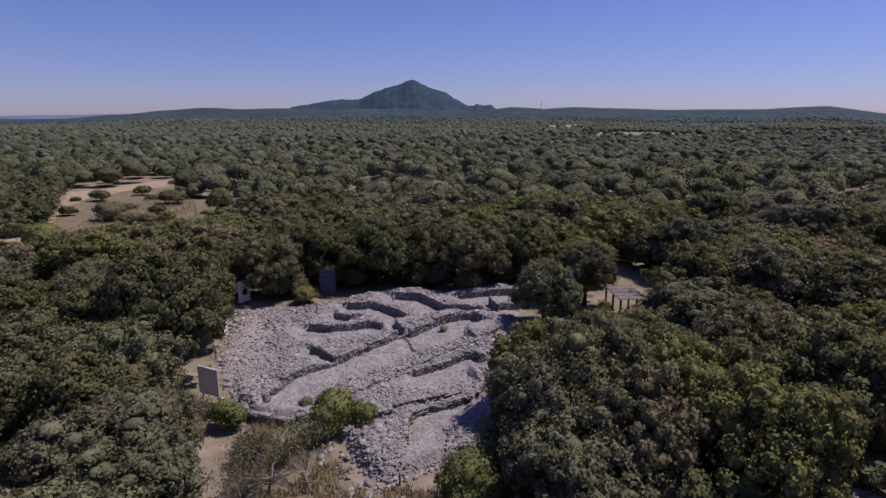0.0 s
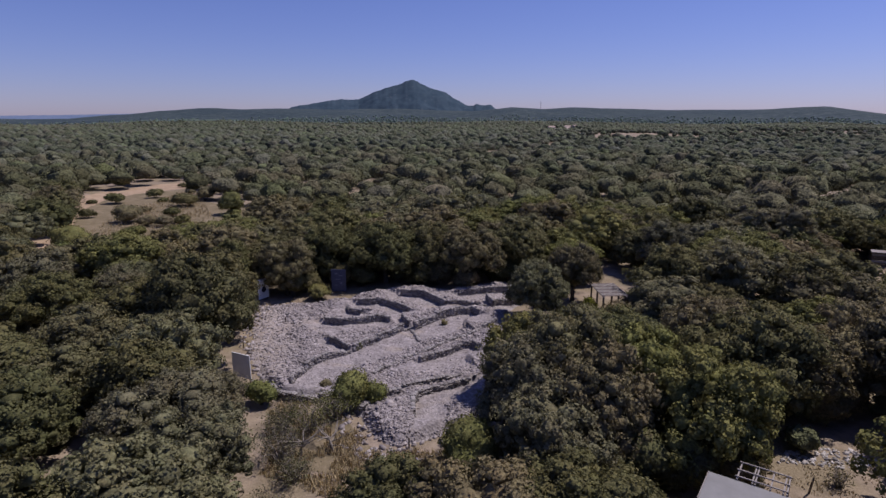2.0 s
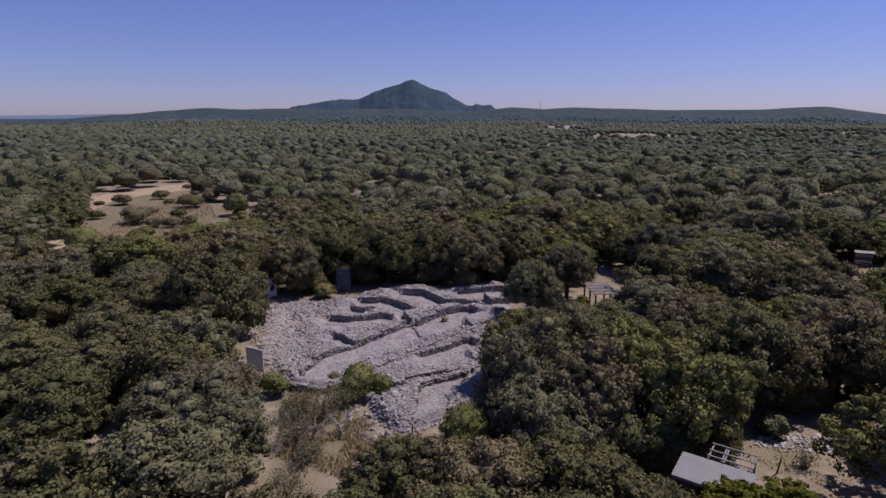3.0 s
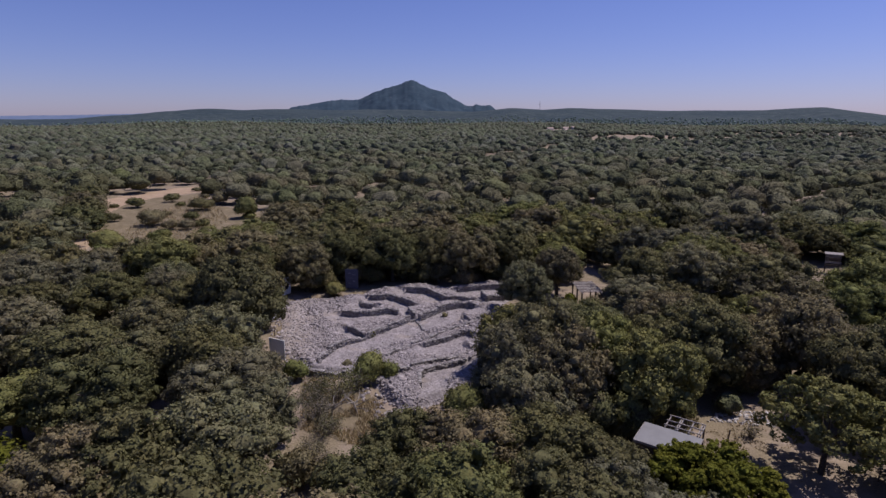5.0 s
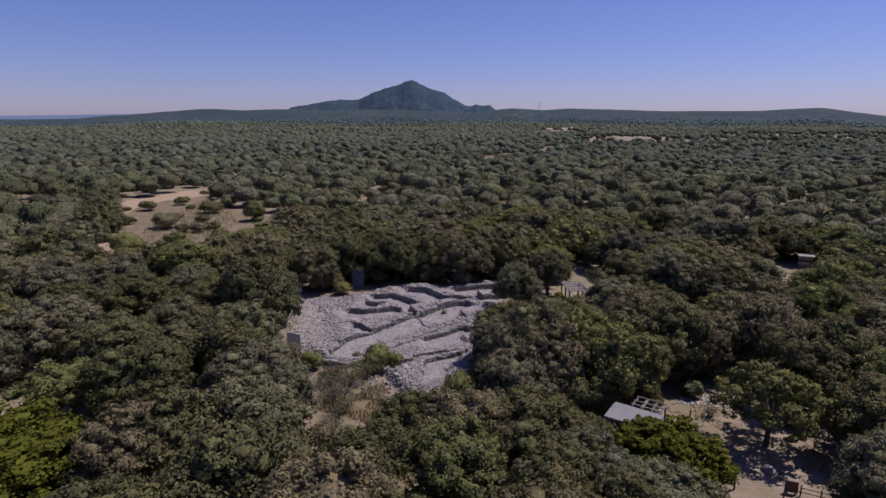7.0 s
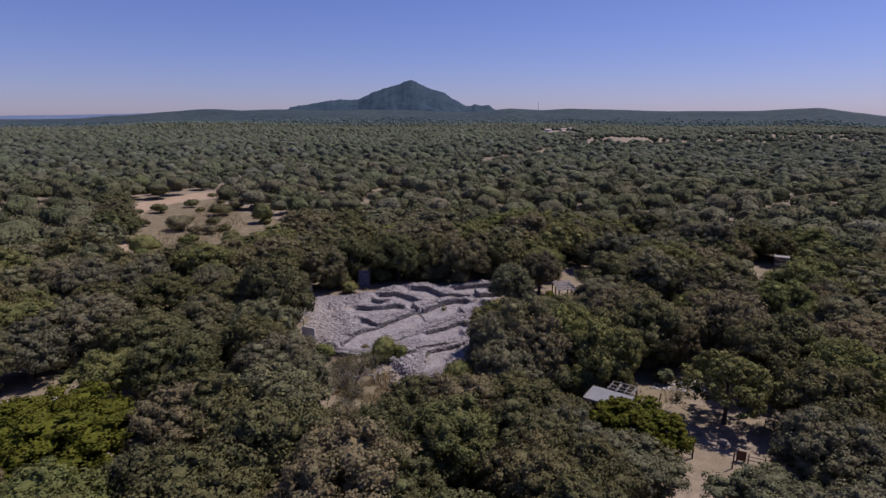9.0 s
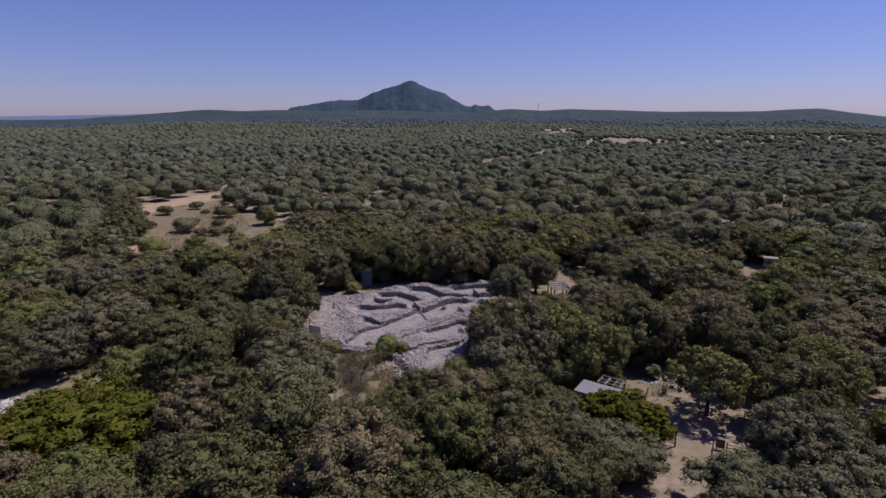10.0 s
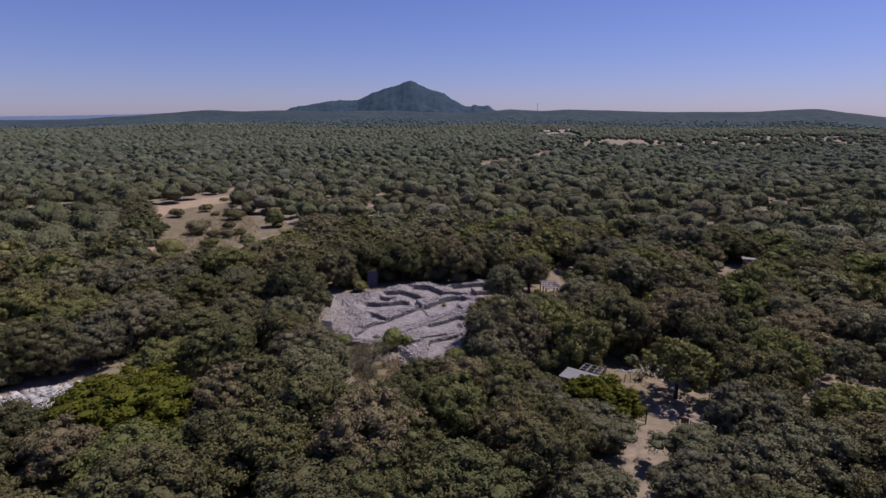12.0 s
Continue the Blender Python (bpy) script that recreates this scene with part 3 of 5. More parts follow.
def build_ruin_bed():
    step = 0.13
    xs, ys = np.arange(-18.5, 10.5, step), np.arange(21.0, 53.5, step)
    x, y = np.meshgrid(xs, ys, indexing="ij")
    rng = np.random.default_rng(3)
    x2, y2 = x + rng.uniform(-0.03, 0.03, x.shape), y + rng.uniform(-0.03, 0.03, x.shape)
    z = ruin_height(x2, y2) + rng.normal(0, 0.022, x.shape)
    v = np.stack([x2, y2, z], -1).reshape(-1, 3)
    n = len(ys)
    i, j = np.meshgrid(np.arange(len(xs) - 1), np.arange(n - 1), indexing="ij")
    i, j = i.ravel(), j.ravel()
    keep = inside(xs[i], ys[j], RUIN)
    a = (i * n + j)[keep]
    me = arrays_mesh("rubble_bed", [(v, np.stack([a, a + n, a + n + 1, a + 1], -1))], M_RUBBLE, 0.75 * bare_share(x2, y2).ravel())
    return me


ruin = tagged(new("stone_ruins"), "grey limestone ruins of low dry-stone walls and sunken house floors", "ruins")
under(new("rubble_bed", build_ruin_bed()), ruin)


# ---- hills ----
def hill(name, label, profile, distance, depth, material, seed, rough=1.0):
    """A hill whose skyline follows the profile (degrees right of ahead, degrees above level), as a real ridge in depth."""
    rng = np.random.default_rng(seed)
    az = np.linspace(profile[0][0], profile[-1][0], 220)
    el = np.interp(az, [p[0] for p in profile], [p[1] for p in profile])
    el = np.convolve(np.pad(el, 2, mode="edge"), [0.04, 0.14, 0.64, 0.14, 0.04], "valid") + 0.055 * rough * np.array([noise.fractal((a * 1.6, 3.0, seed), 0.8, 2.0, 4) for a in az])
    top = np.tan(np.radians(el)) * distance + 15
    rows = np.linspace(-1, 1, 61)
    vs = []
    for r in rows:
        d = distance + r * depth
        f = (1 - abs(r) ** 1.25)
        x, y = d * np.sin(np.radians(az)), d * np.cos(np.radians(az))
        z = top * f - 25 * (1 - f)
        bumps = np.array([noise.fractal((a * 0.006, b * 0.006, seed), 0.9, 2.1, 6) for a, b in zip(x, y)])
        vs.append(np.stack([x, y, z + rough * bumps * np.minimum(top, 120) * 0.30 * (1 - f) * min(1, 8 * (1 - abs(r)))], -1))
    v = np.concatenate(vs)
    n = len(az)
    i, j = np.meshgrid(np.arange(60), np.arange(n - 1), indexing="ij")
    a = (i * n + j).ravel()
    return tagged(new(name, smooth(arrays_mesh(name, [(v, np.stack([a, a + 1, a + n + 1, a + n], -1))], material))), label, "hill", kind="structure")


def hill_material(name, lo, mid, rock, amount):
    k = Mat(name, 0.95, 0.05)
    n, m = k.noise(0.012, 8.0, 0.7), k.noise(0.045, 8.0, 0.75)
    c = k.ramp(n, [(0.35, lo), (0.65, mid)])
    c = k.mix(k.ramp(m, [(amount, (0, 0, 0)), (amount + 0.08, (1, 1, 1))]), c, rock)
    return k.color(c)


PEAK = [(-17.0, -0.2), (-14.2, 0.95), (-10.3, 1.62), (-8.1, 1.66), (-5.9, 2.6), (-4.2, 3.05), (-3.4, 3.4), (-2.95, 3.5), (-2.5, 3.38), (-1.5, 2.85), (0.2, 2.35),
        (1.6, 1.5), (2.5, 1.08), (2.9, 1.10), (3.2, 1.26), (3.7, 1.12), (4.3, 1.18), (4.55, 1.22), (5.0, 0.85), (7, 0.3), (9, -0.2)]
# the scrub's blue is distance haze painted into the base colour
hill("mountain", "rocky mountain with a pointed summit, tinted blue by painted haze", PEAK, 4100, 620, hill_material("hazed_mountain_scrub", (0.028, 0.050, 0.074), (0.048, 0.074, 0.100), (0.21, 0.215, 0.235), 0.61), 5, 1.6)
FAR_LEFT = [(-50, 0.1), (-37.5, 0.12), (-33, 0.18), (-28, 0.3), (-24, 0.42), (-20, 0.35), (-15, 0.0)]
# pale blue base colour paints the haze over the ridge
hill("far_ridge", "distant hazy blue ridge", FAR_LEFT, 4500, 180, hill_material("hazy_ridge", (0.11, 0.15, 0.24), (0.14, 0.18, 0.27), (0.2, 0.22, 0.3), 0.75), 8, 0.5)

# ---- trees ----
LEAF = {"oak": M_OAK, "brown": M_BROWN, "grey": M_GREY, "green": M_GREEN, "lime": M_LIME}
TREE_LABEL = {"oak": "dense dark green holm oak with a rounded crown", "brown": "holm oak with brownish sun-dried foliage",
              "grey": "grey-green holm oak with a lumpy crown", "green": "fresh green oak standing in the woods", "lime": "bright lime-green shrub with a soft dense crown"}
FORMS = {}


def form(fine, i):
    """Crown and trunk meshes of one of the tree forms; unit: a crown 3 m in radius on a 6 m tree."""
    key = (fine, i)
    if key not in FORMS:
        rng = np.random.default_rng(100 + 10 * i + fine)
        low = 0.25 + 0.25 * (i % 3)
        if fine == 2:
            masses, tufts, per, leaf = [(12, 12, 150, 0.165), (14, 11, 150, 0.16), (10, 14, 150, 0.165), (16, 11, 140, 0.15), (20, 10, 130, 0.14)][i]
            crown = tufted_crown(rng, 3.3, low, 6.0, masses, tufts, per, leaf, ICO1, 0.60)
        elif fine == 1:
            crown = tufted_crown(rng, 3.3, low, 6.0, 11 + i, 8, 80, 0.19, ICO1, 0.60)
        elif fine == 3:
            crown = tufted_crown(rng, 3.4, 0.05, 6.0, 26, 12, 90, 0.16, ICO1, 0.50)
        else:
            crown = tufted_crown(rng, 3.4, 1.0, 6.0, 15, 12, 130, 0.19, ICO1, 0.50, 0.30, 0.7)
        FORMS[key] = (arrays_mesh("crown", crown, None), smooth(arrays_mesh("trunk", trunk_blocks(rng, 5.6, 0.15 if fine == 4 else 0.24, 2.6), M_BARK)))
        FORMS[key][0].materials.append(M_OAK)
    return FORMS[key]


def tree(x, y, r, h, species="oak", fine=1, i=0, turn=0.0, name="oak_tree", label="", category="tree"):
    crown_me, trunk_me = form(fine, i)
    ob = new(name)
    ob.matrix_basis = pose(x, y, 0, 0, 0, turn) @ Matrix.Diagonal((r / 3, r / 3, h / 6, 1))
    trunk = under(new("trunk", trunk_me), ob)
    crown = under(new("crown", crown_me), ob)
    crown.material_slots[0].link = "OBJECT"
    crown.material_slots[0].material = LEAF[species]
    return tagged(ob, label or TREE_LABEL[species], category, group="trees of the woods")


# the trees that stand round the ruins and the yard: x, y, crown radius, height, kind
LANDMARKS = [
    (5.0, 28.0, 2.7, 4.9, "green"), (7.8, 29.4, 2.9, 4.9, "oak"), (10.8, 28.2, 2.9, 5.2, "oak"), (4.6, 22.6, 2.6, 5.8, "grey"), (6.6, 24.2, 2.8, 6.8, "brown"),
    (7.6, 20.6, 2.6, 6.0, "brown"), (10.2, 23.2, 2.8, 6.2, "green"), (4.8, 18.8, 2.5, 4.6, "grey"), (7.8, 42.2, 2.3, 5.0, "grey"),
    (12.0, 46.8, 2.2, 5.6, "brown"), (-17.3, 33.6, 3.7, 7.4, "oak"), (-19.4, 40.8, 3.4, 6.2, "oak"), (-22.0, 34.5, 3.0, 5.4, "oak"), (-16.6, 27.8, 2.9, 5.4, "grey"), (-15.2, 49.0, 2.6, 5.4, "brown"),
    (-20.2, 47.4, 2.2, 5.6, "oak"), (-6.0, 53.0, 3.4, 6.4, "oak"), (-12.2, 53.4, 3.0, 5.8, "oak"), (-2.0, 54.2, 3.2, 6.2, "oak"), (2.6, 52.2, 3.0, 6.0, "brown"),
    (7.8, 54.4, 3.0, 6.0, "oak"), (12.4, 20.0, 2.8, 6.3, "green"), (17.6, 25.4, 3.2, 6.4, "oak"), (25.0, 26.8, 3.2, 6.4, "brown"), 
    (7.6, 9.0, 2.5, 4.2, "grey"), (7.4, 12.4, 2.3, 3.8, "oak"), (5.0, 13.6, 2.6, 4.6, "oak"), (1.2, 13.4, 2.6, 4.4, "brown"), (-2.2, 14.6, 2.2, 3.8, "oak"),
    (-13.5, 20.5, 3.0, 4.6, "grey"), (-16.5, 24.8, 2.8, 4.8, "oak"), (26.0, 13.2, 2.9, 5.6, "oak"), (24.2, 8.6, 2.6, 4.6, "oak"), (29.6, 16.8, 2.9, 5.6, "green"), (22.4, 7.4, 2.8, 5.0, "grey"),
    (28.5, 21.0, 3.0, 6.0, "oak"), (-20.2, 2.6, 3.2, 4.3, "green"), (-25.6, 3.4, 2.6, 4.2, "brown"), (-31.0, 4.6, 3.0, 4.8, "oak"), (-38.6, 20.4, 3.2, 5.4, "oak"), (-35.0, 22.6, 2.8, 5.0, "grey"), (-17.6, 36.8, 2.6, 5.0, "oak"), (-7.4, 57.4, 3.0, 5.6, "oak"), (16.2, 24.9, 2.7, 5.4, "oak"), (20.6, 26.0, 2.9, 5.4, "brown"), (-13.0, 23.6, 2.0, 3.6, "grey"),
    (14.4, 24.2, 2.8, 5.8, "oak"), (25.2, 20.4, 2.7, 5.6, "oak"), (16.8, 28.8, 3.0, 6.0, "brown"), (-11.3, 18.2, 2.4, 4.2, "grey"),
    (-12.0, 14.6, 3.1, 4.9, "grey"), (-22.5, 29.8, 3.0, 5.2, "brown"), (0.6, 9.0, 2.8, 4.8, "green"), (-3.4, 9.6, 2.6, 4.4, "oak"), (4.8, 8.6, 2.9, 4.9, "oak"),
    (6.2, 2.2, 2.6, 4.8, "oak"), (8.9, -0.6, 2.4, 3.4, "grey"), (17.5, 4.4, 2.6, 3.2, "grey"), (-41.0, 18.6, 2.8, 5.0, "oak"), (-36.6, 20.4, 2.4, 4.6, "brown"), (19.6, 0.6, 3.0, 4.4, "grey"), (24.0, 2.6, 3.0, 4.8, "grey"), (38.6, 7.6, 2.6, 4.2, "grey"), (31.0, 8.0, 2.8, 4.4, "green"), (15.4, 0.2, 2.6, 3.6, "grey"), (8.2, 4.9, 2.3, 4.7, "oak"), (10.6, 7.6, 2.7, 3.4, "grey"), (4.4, 4.4, 2.7, 4.8, "oak"),
]
LANDMARKS += [(-57.5, 77.5, 3.4, 5.6, "oak"), (-61.0, 84.5, 3.2, 5.4, "oak"), (-65.0, 91.5, 3.4, 5.6, "brown"), (-69.5, 99.0, 3.4, 5.4, "oak"), (-55.0, 69.5, 3.2, 4.8, "grey"), (-74.0, 107.0, 3.2, 5.4, "oak")]
rng = np.random.default_rng(11)
for n, (x, y, r, h, s) in enumerate(LANDMARKS):
    tree(x, y, r, h, s, 2 if y < 62 else 1, n % 5, rng.uniform(0, 360))
for x, y, r, h, in [(-24.5, 9.4, 4.9, 4.7), (-14.2, 4.1, 1.2, 3.9), (-8.8, 6.0, 1.5, 4.2), (12.55, 11.4, 2.75, 3.6)]:
    tree(x, y, r, h, "lime", 2 if x < -18 else 3, n % 5, 40 * x, name="lime_shrub", category="shrub")

tree(36.5, 41.0, 2.4, 2.7, "lime", 3, 0, 70, name="lime_shrub", category="shrub")
tree(36.2, 17.0, 2.7, 4.4, "grey", 4, 0, 110, label="small open-crowned oak with a bare trunk in a clearing")
tree(20.3, 15.4, 2.9, 5.2, "green", 4, 0, 20, label="open-crowned green oak standing in the bare yard")

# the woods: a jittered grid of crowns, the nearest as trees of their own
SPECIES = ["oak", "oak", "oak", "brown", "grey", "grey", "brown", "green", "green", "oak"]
# more of the paler kinds, lightening farther trees as distance haze would
SPECIES_HAZED = ["brown", "green", "grey", "brown", "green", "oak", "grey", "green", "oak", "grey"]


def scatter(rng, spacing, x0, x1, y0, y1):
    nx, ny = int((x1 - x0) / spacing), int((y1 - y0) / (spacing * 0.87))
    i, j = np.meshgrid(np.arange(nx), np.arange(ny), indexing="ij")
    x = x0 + (i + 0.5 * (j % 2)) * spacing + rng.uniform(-0.46, 0.46, i.shape) * spacing
    y = y0 + j * spacing * 0.87 + rng.uniform(-0.46, 0.46, i.shape) * spacing
    return x.ravel(), y.ravel()


rng = np.random.default_rng(21)
sx, sy = scatter(rng, 5.3, -150, 150, -60, 150)
ok = ~free_of_trees(sx, sy)
for x, y, r, *_ in LANDMARKS + [(-24.5, 9.4, 5.2), (-22.5, 5.0, 3.4), (-21.0, 3.0, 2.8), (13.2, 11.3, 2.4), (20.0, 24.0, 2.0), (44.5, 48.5, 4.0), (46.5, 53.5, 4.0), (40.8, 44.5, 2.8), (36.5, 41.0, 2.2), (17.5, 47.5, 3.4), (-33.0, 14.5, 3.4), (-36.0, 12.0, 3.0), (-30.8, 16.0, 2.6), (-33.5, 10.5, 2.4), (20.5, 49.0, 2.0), (19.9, 15.6, 3.0), (36.2, 17.0, 2.2), (1.2, 18.8, 2.4)]:
    ok &= np.hypot(sx - x, sy - y) > r + 1.3
ok &= line_distance(sx, sy, [(15.5, 10.5), (13.2, 7.2), (11.6, 4.6), (9.6, 0.0), (8.4, -4.0)])[0] > 5.2
ok &= (line_distance(sx, sy, RUIN, True)[0] > 2.4) & (line_distance(sx, sy, FRONT, True)[0] > 1.8) & (line_distance(sx, sy, SHACK, True)[0] > 1.6)
sx, sy = sx[ok], sy[ok]
back = np.hypot(sx, sy + 10)
seen = (np.abs(np.degrees(np.arctan2(sx, sy + 36))) < 44) & (sy > -9)
order = np.argsort(np.where(seen, back, 1e6))
NEAR, SINGLE = 100, 256
single = order[:SINGLE]
for n, k in enumerate(single):
    r = rng.uniform(2.1, 4.0)
    h = 1.7 + r * rng.uniform(0.7, 1.35)
    s = (SPECIES if sy[k] < 25 else SPECIES_HAZED)[rng.integers(10)]
    # paler kinds swapped for dark oak here, standing in for shaded gaps between crowns
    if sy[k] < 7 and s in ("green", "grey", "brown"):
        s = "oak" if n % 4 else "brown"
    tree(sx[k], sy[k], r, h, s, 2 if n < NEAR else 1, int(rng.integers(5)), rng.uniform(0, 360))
rest_near = np.ones(len(sx), bool)
rest_near[single] = False


def low_tree(rng, level):
    """A far tree as blocks; the farther, the plainer."""
    if level == 0:
        return crown_blocks(rng, 1.5, 0.0, 2.0, 5, 30, 90, 0.22, ICO2, 0.10)
    if level == 1:
        return crown_blocks(rng, 3.5, 0.2, 5.8, 9, 60, 310, 0.36, ICO2, 0.13, 0.88)
    if level == 4:
        return crown_blocks(rng, 3.7, 0.1, 5.5, 9, 60, 520, 0.36, ICO1, 0.13, 0.86)
    if level == 5:
        return crown_blocks(rng, 3.6, 0.1, 5.3, 8, 36, 110, 0.44, ICO2, 0.15, 0.90)
    if level == 2:
        return crown_blocks(rng, 3.6, 0.1, 5.2, 7, 22, 8, 0.7, ICO2, 0.20, 0.98)
    cv, cf = ICO1
    return [(cv * np.array([3.6, 3.6, 2.6]) * rng.uniform(0.7, 1.2, (len(cv), 1)) + np.array([0, 0, 2.4]), cf, cv)]


def woods(name, xs, ys, level, label, rng, grow=1.0, material=None):
    """Many trees as one sheet of canopy; each has its own size, turn and tone."""
    forms = [low_tree(rng, level) for _ in range(9)]
    pick = rng.integers(0, 9, len(xs))
    zs = land(xs, ys)
    out, tones = [], []
    for i, blocks in enumerate(forms):
        sel = np.where(pick == i)[0]
        if not len(sel):
            continue
        n = len(sel)
        w, tone = rng.uniform(0, 2 * math.pi, n), rng.uniform(0, 1, n)
        s = np.exp(rng.normal(-0.22, 0.26, n)).clip(0.42, 1.2) * grow
        hgt = s ** 0.8 * rng.uniform(0.75, 1.15, n)
        c, d = np.cos(w)[:, None], np.sin(w)[:, None]
        for v, f, bend in blocks:
            x, y = v[None, :, 0] * c - v[None, :, 1] * d, v[None, :, 0] * d + v[None, :, 1] * c
            bx_, by_ = bend[None, :, 0] * c - bend[None, :, 1] * d, bend[None, :, 0] * d + bend[None, :, 1] * c
            place = np.stack([x * s[:, None] + xs[sel][:, None], y * s[:, None] + ys[sel][:, None], v[None, :, 2] * hgt[:, None] + zs[sel][:, None] - 0.2], -1)
            tilt = np.stack([bx_, by_, np.broadcast_to(bend[None, :, 2], bx_.shape)], -1)
            out.append((place.reshape(-1, 3), (f[None] + len(v) * np.arange(n)[:, None, None]).reshape(-1, f.shape[1]), tilt.reshape(-1, 3)))
            tones.append(np.repeat(tone, len(v)))
    return tagged(new(name, arrays_mesh(name, out, material or M_WOODS, np.concatenate(tones))), label, "woods", kind="stuff")


def woods_material(name, haze, gain=0.93):
    """Canopy: every crown its own tone, leafy mottling in two sizes, distance haze as added blue."""
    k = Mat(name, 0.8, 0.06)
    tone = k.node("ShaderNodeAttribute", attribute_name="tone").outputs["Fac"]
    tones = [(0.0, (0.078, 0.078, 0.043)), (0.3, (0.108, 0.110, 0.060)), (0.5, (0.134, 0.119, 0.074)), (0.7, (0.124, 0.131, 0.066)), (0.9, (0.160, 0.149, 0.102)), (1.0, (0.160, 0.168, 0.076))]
    c = k.ramp(tone, [(p, (gain * r * (1 - 0.22 * haze), gain * g, gain * b * (1 + 0.45 * haze))) for p, (r, g, b) in tones])
    c = k.mix(0.7, c, k.ramp(k.noise(0.05, 5.0, 0.65), [(0.3, (0.80, 0.88, 0.76)), (0.5, (1.0, 1.0, 0.95)), (0.7, (1.18, 1.06, 0.97))]), "MULTIPLY")
    leafy, fine = k.noise(1.5, 3.0, 0.7), k.noise(4.5, 3.0, 0.7)
    c = k.mix(0.8, c, k.ramp(leafy, [(0.36, (0.74, 0.74, 0.74)), (0.64, (1.28, 1.27, 1.25))]), "MULTIPLY")
    c = k.mix(0.7, c, k.ramp(fine, [(0.36, (0.66, 0.66, 0.66)), (0.64, (1.36, 1.35, 1.33))]), "MULTIPLY")
    k.bump(leafy, 0.8, 0.9)
    return k.color(c)


# haze painted into the canopies: bluer with distance; hillside gain also lightens its dark sides
M_HILL_WOODS = woods_material("hazed_hillside_canopy", 1.2, 1.5)
M_WOODS, M_MIDDLE_WOODS, M_FAR_WOODS = woods_material("woodland_canopy", 0.12), woods_material("hazed_middle_canopy", 0.3), woods_material("hazed_distant_canopy", 0.5, 0.86)
rest_near &= (np.abs(np.degrees(np.arctan2(sx, sy + 45))) < 50) | (np.hypot(sx, sy + 12) < 46)
wx, wy = sx[rest_near], sy[rest_near]
close = (np.hypot(wx, wy + 12) < 46) & (wy < 6)
woods("woods_below", wx[close], wy[close], 4, "holm oak woods below the start of the flight", np.random.default_rng(8), 1.22)
wx, wy = wx[~close], wy[~close]
woods("woods", wx, wy, 1, "holm oak woods stretching over the plain", rng)
ux, uy = scatter(rng, 4.7, -420, 420, 150, 420)
wedge = np.abs(np.degrees(np.arctan2(ux, uy + 40))) < 48
ux, uy = ux[wedge], uy[wedge]
okf = ~free_of_trees(ux, uy)
band = np.hypot(ux, uy) < 255
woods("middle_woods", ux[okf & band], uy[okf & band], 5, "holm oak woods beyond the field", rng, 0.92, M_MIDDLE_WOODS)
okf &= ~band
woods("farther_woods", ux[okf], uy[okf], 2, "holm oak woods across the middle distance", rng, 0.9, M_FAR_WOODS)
fx, fy = scatter(rng, 5.9, -1150, 1150, 200, 1150)
wedge = (np.abs(np.degrees(np.arctan2(fx, fy + 40))) < 44) & ((fy > 420) | (np.abs(fx) > 420)) & (np.hypot(fx, fy) < 1130)
wedge &= ~inside(fx, fy, SAVANNA) | (rng.uniform(0, 1, len(fx)) < 0.22)
fx, fy = fx[wedge], fy[wedge]
okf = ~free_of_trees(fx, fy)
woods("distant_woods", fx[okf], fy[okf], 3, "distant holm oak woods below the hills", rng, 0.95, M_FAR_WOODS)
hx, hy = scatter(rng, 9.2, -1400, 1400, 500, 1800)
slope = (np.abs(np.degrees(np.arctan2(hx, hy + 40))) < 42) & (np.hypot(hx, hy) > 1120) & (np.hypot(hx, hy) < 1400)
slope &= rng.uniform(0, 1, len(hx)) < 1.1 - ease(1120, 1400, np.hypot(hx, hy))
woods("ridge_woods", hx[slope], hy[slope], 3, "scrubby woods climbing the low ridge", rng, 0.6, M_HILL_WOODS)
bx, by = scatter(rng, 3.1, -75, 75, -8, 80)
okb = ~free_of_trees(bx, by) & (line_distance(bx, by, RUIN, True)[0] > 2.6) & (line_distance(bx, by, FRONT, True)[0] > 1.6) & (np.abs(np.degrees(np.arctan2(bx, by + 40))) < 46) & (rng.uniform(0, 1, len(bx)) < 0.55)
woods("undergrowth", bx[okb], by[okb], 0, "low scrubby undergrowth between the oaks", rng)

# ---- stones of the ruins ----
CUBE = np.array([(-1, -1, -1), (1, -1, -1), (1, 1, -1), (-1, 1, -1), (-1, -1, 1), (1, -1, 1), (1, 1, 1), (-1, 1, 1)]) * 0.5
CUBE_FACES = np.array([(0, 3, 2, 1), (4, 5, 6, 7), (0, 1, 5, 4), (1, 2, 6, 5), (2, 3, 7, 6), (3, 0, 4, 7)])


def stone_cloud(rng, x, y, z, sx, sy, sz, turn, tilt=0.2, rough=0.21):
    """Many rough broken stones as one block of vertices and quads."""
    n = len(x)
    v = CUBE[None] * np.stack([sx, sy, sz], -1)[:, None, :]
    v = v + rng.uniform(-rough, rough, v.shape) * np.stack([sx, sy, sz], -1)[:, None, :]
    v[:, 4:, :2] *= rng.uniform(0.72, 1.0, (n, 1, 1))
    tx, ty = rng.normal(0, tilt, n), rng.normal(0, tilt, n)
    zz = v[:, :, 2] + v[:, :, 0] * tx[:, None] + v[:, :, 1] * ty[:, None]
    c, s = np.cos(turn)[:, None], np.sin(turn)[:, None]
    out = np.stack([v[:, :, 0] * c - v[:, :, 1] * s + x[:, None], v[:, :, 0] * s + v[:, :, 1] * c + y[:, None], zz + z[:, None]], -1)
    return out.reshape(-1, 3), (CUBE_FACES[None] + (np.arange(n) * 8)[:, None, None]).reshape(-1, 4)


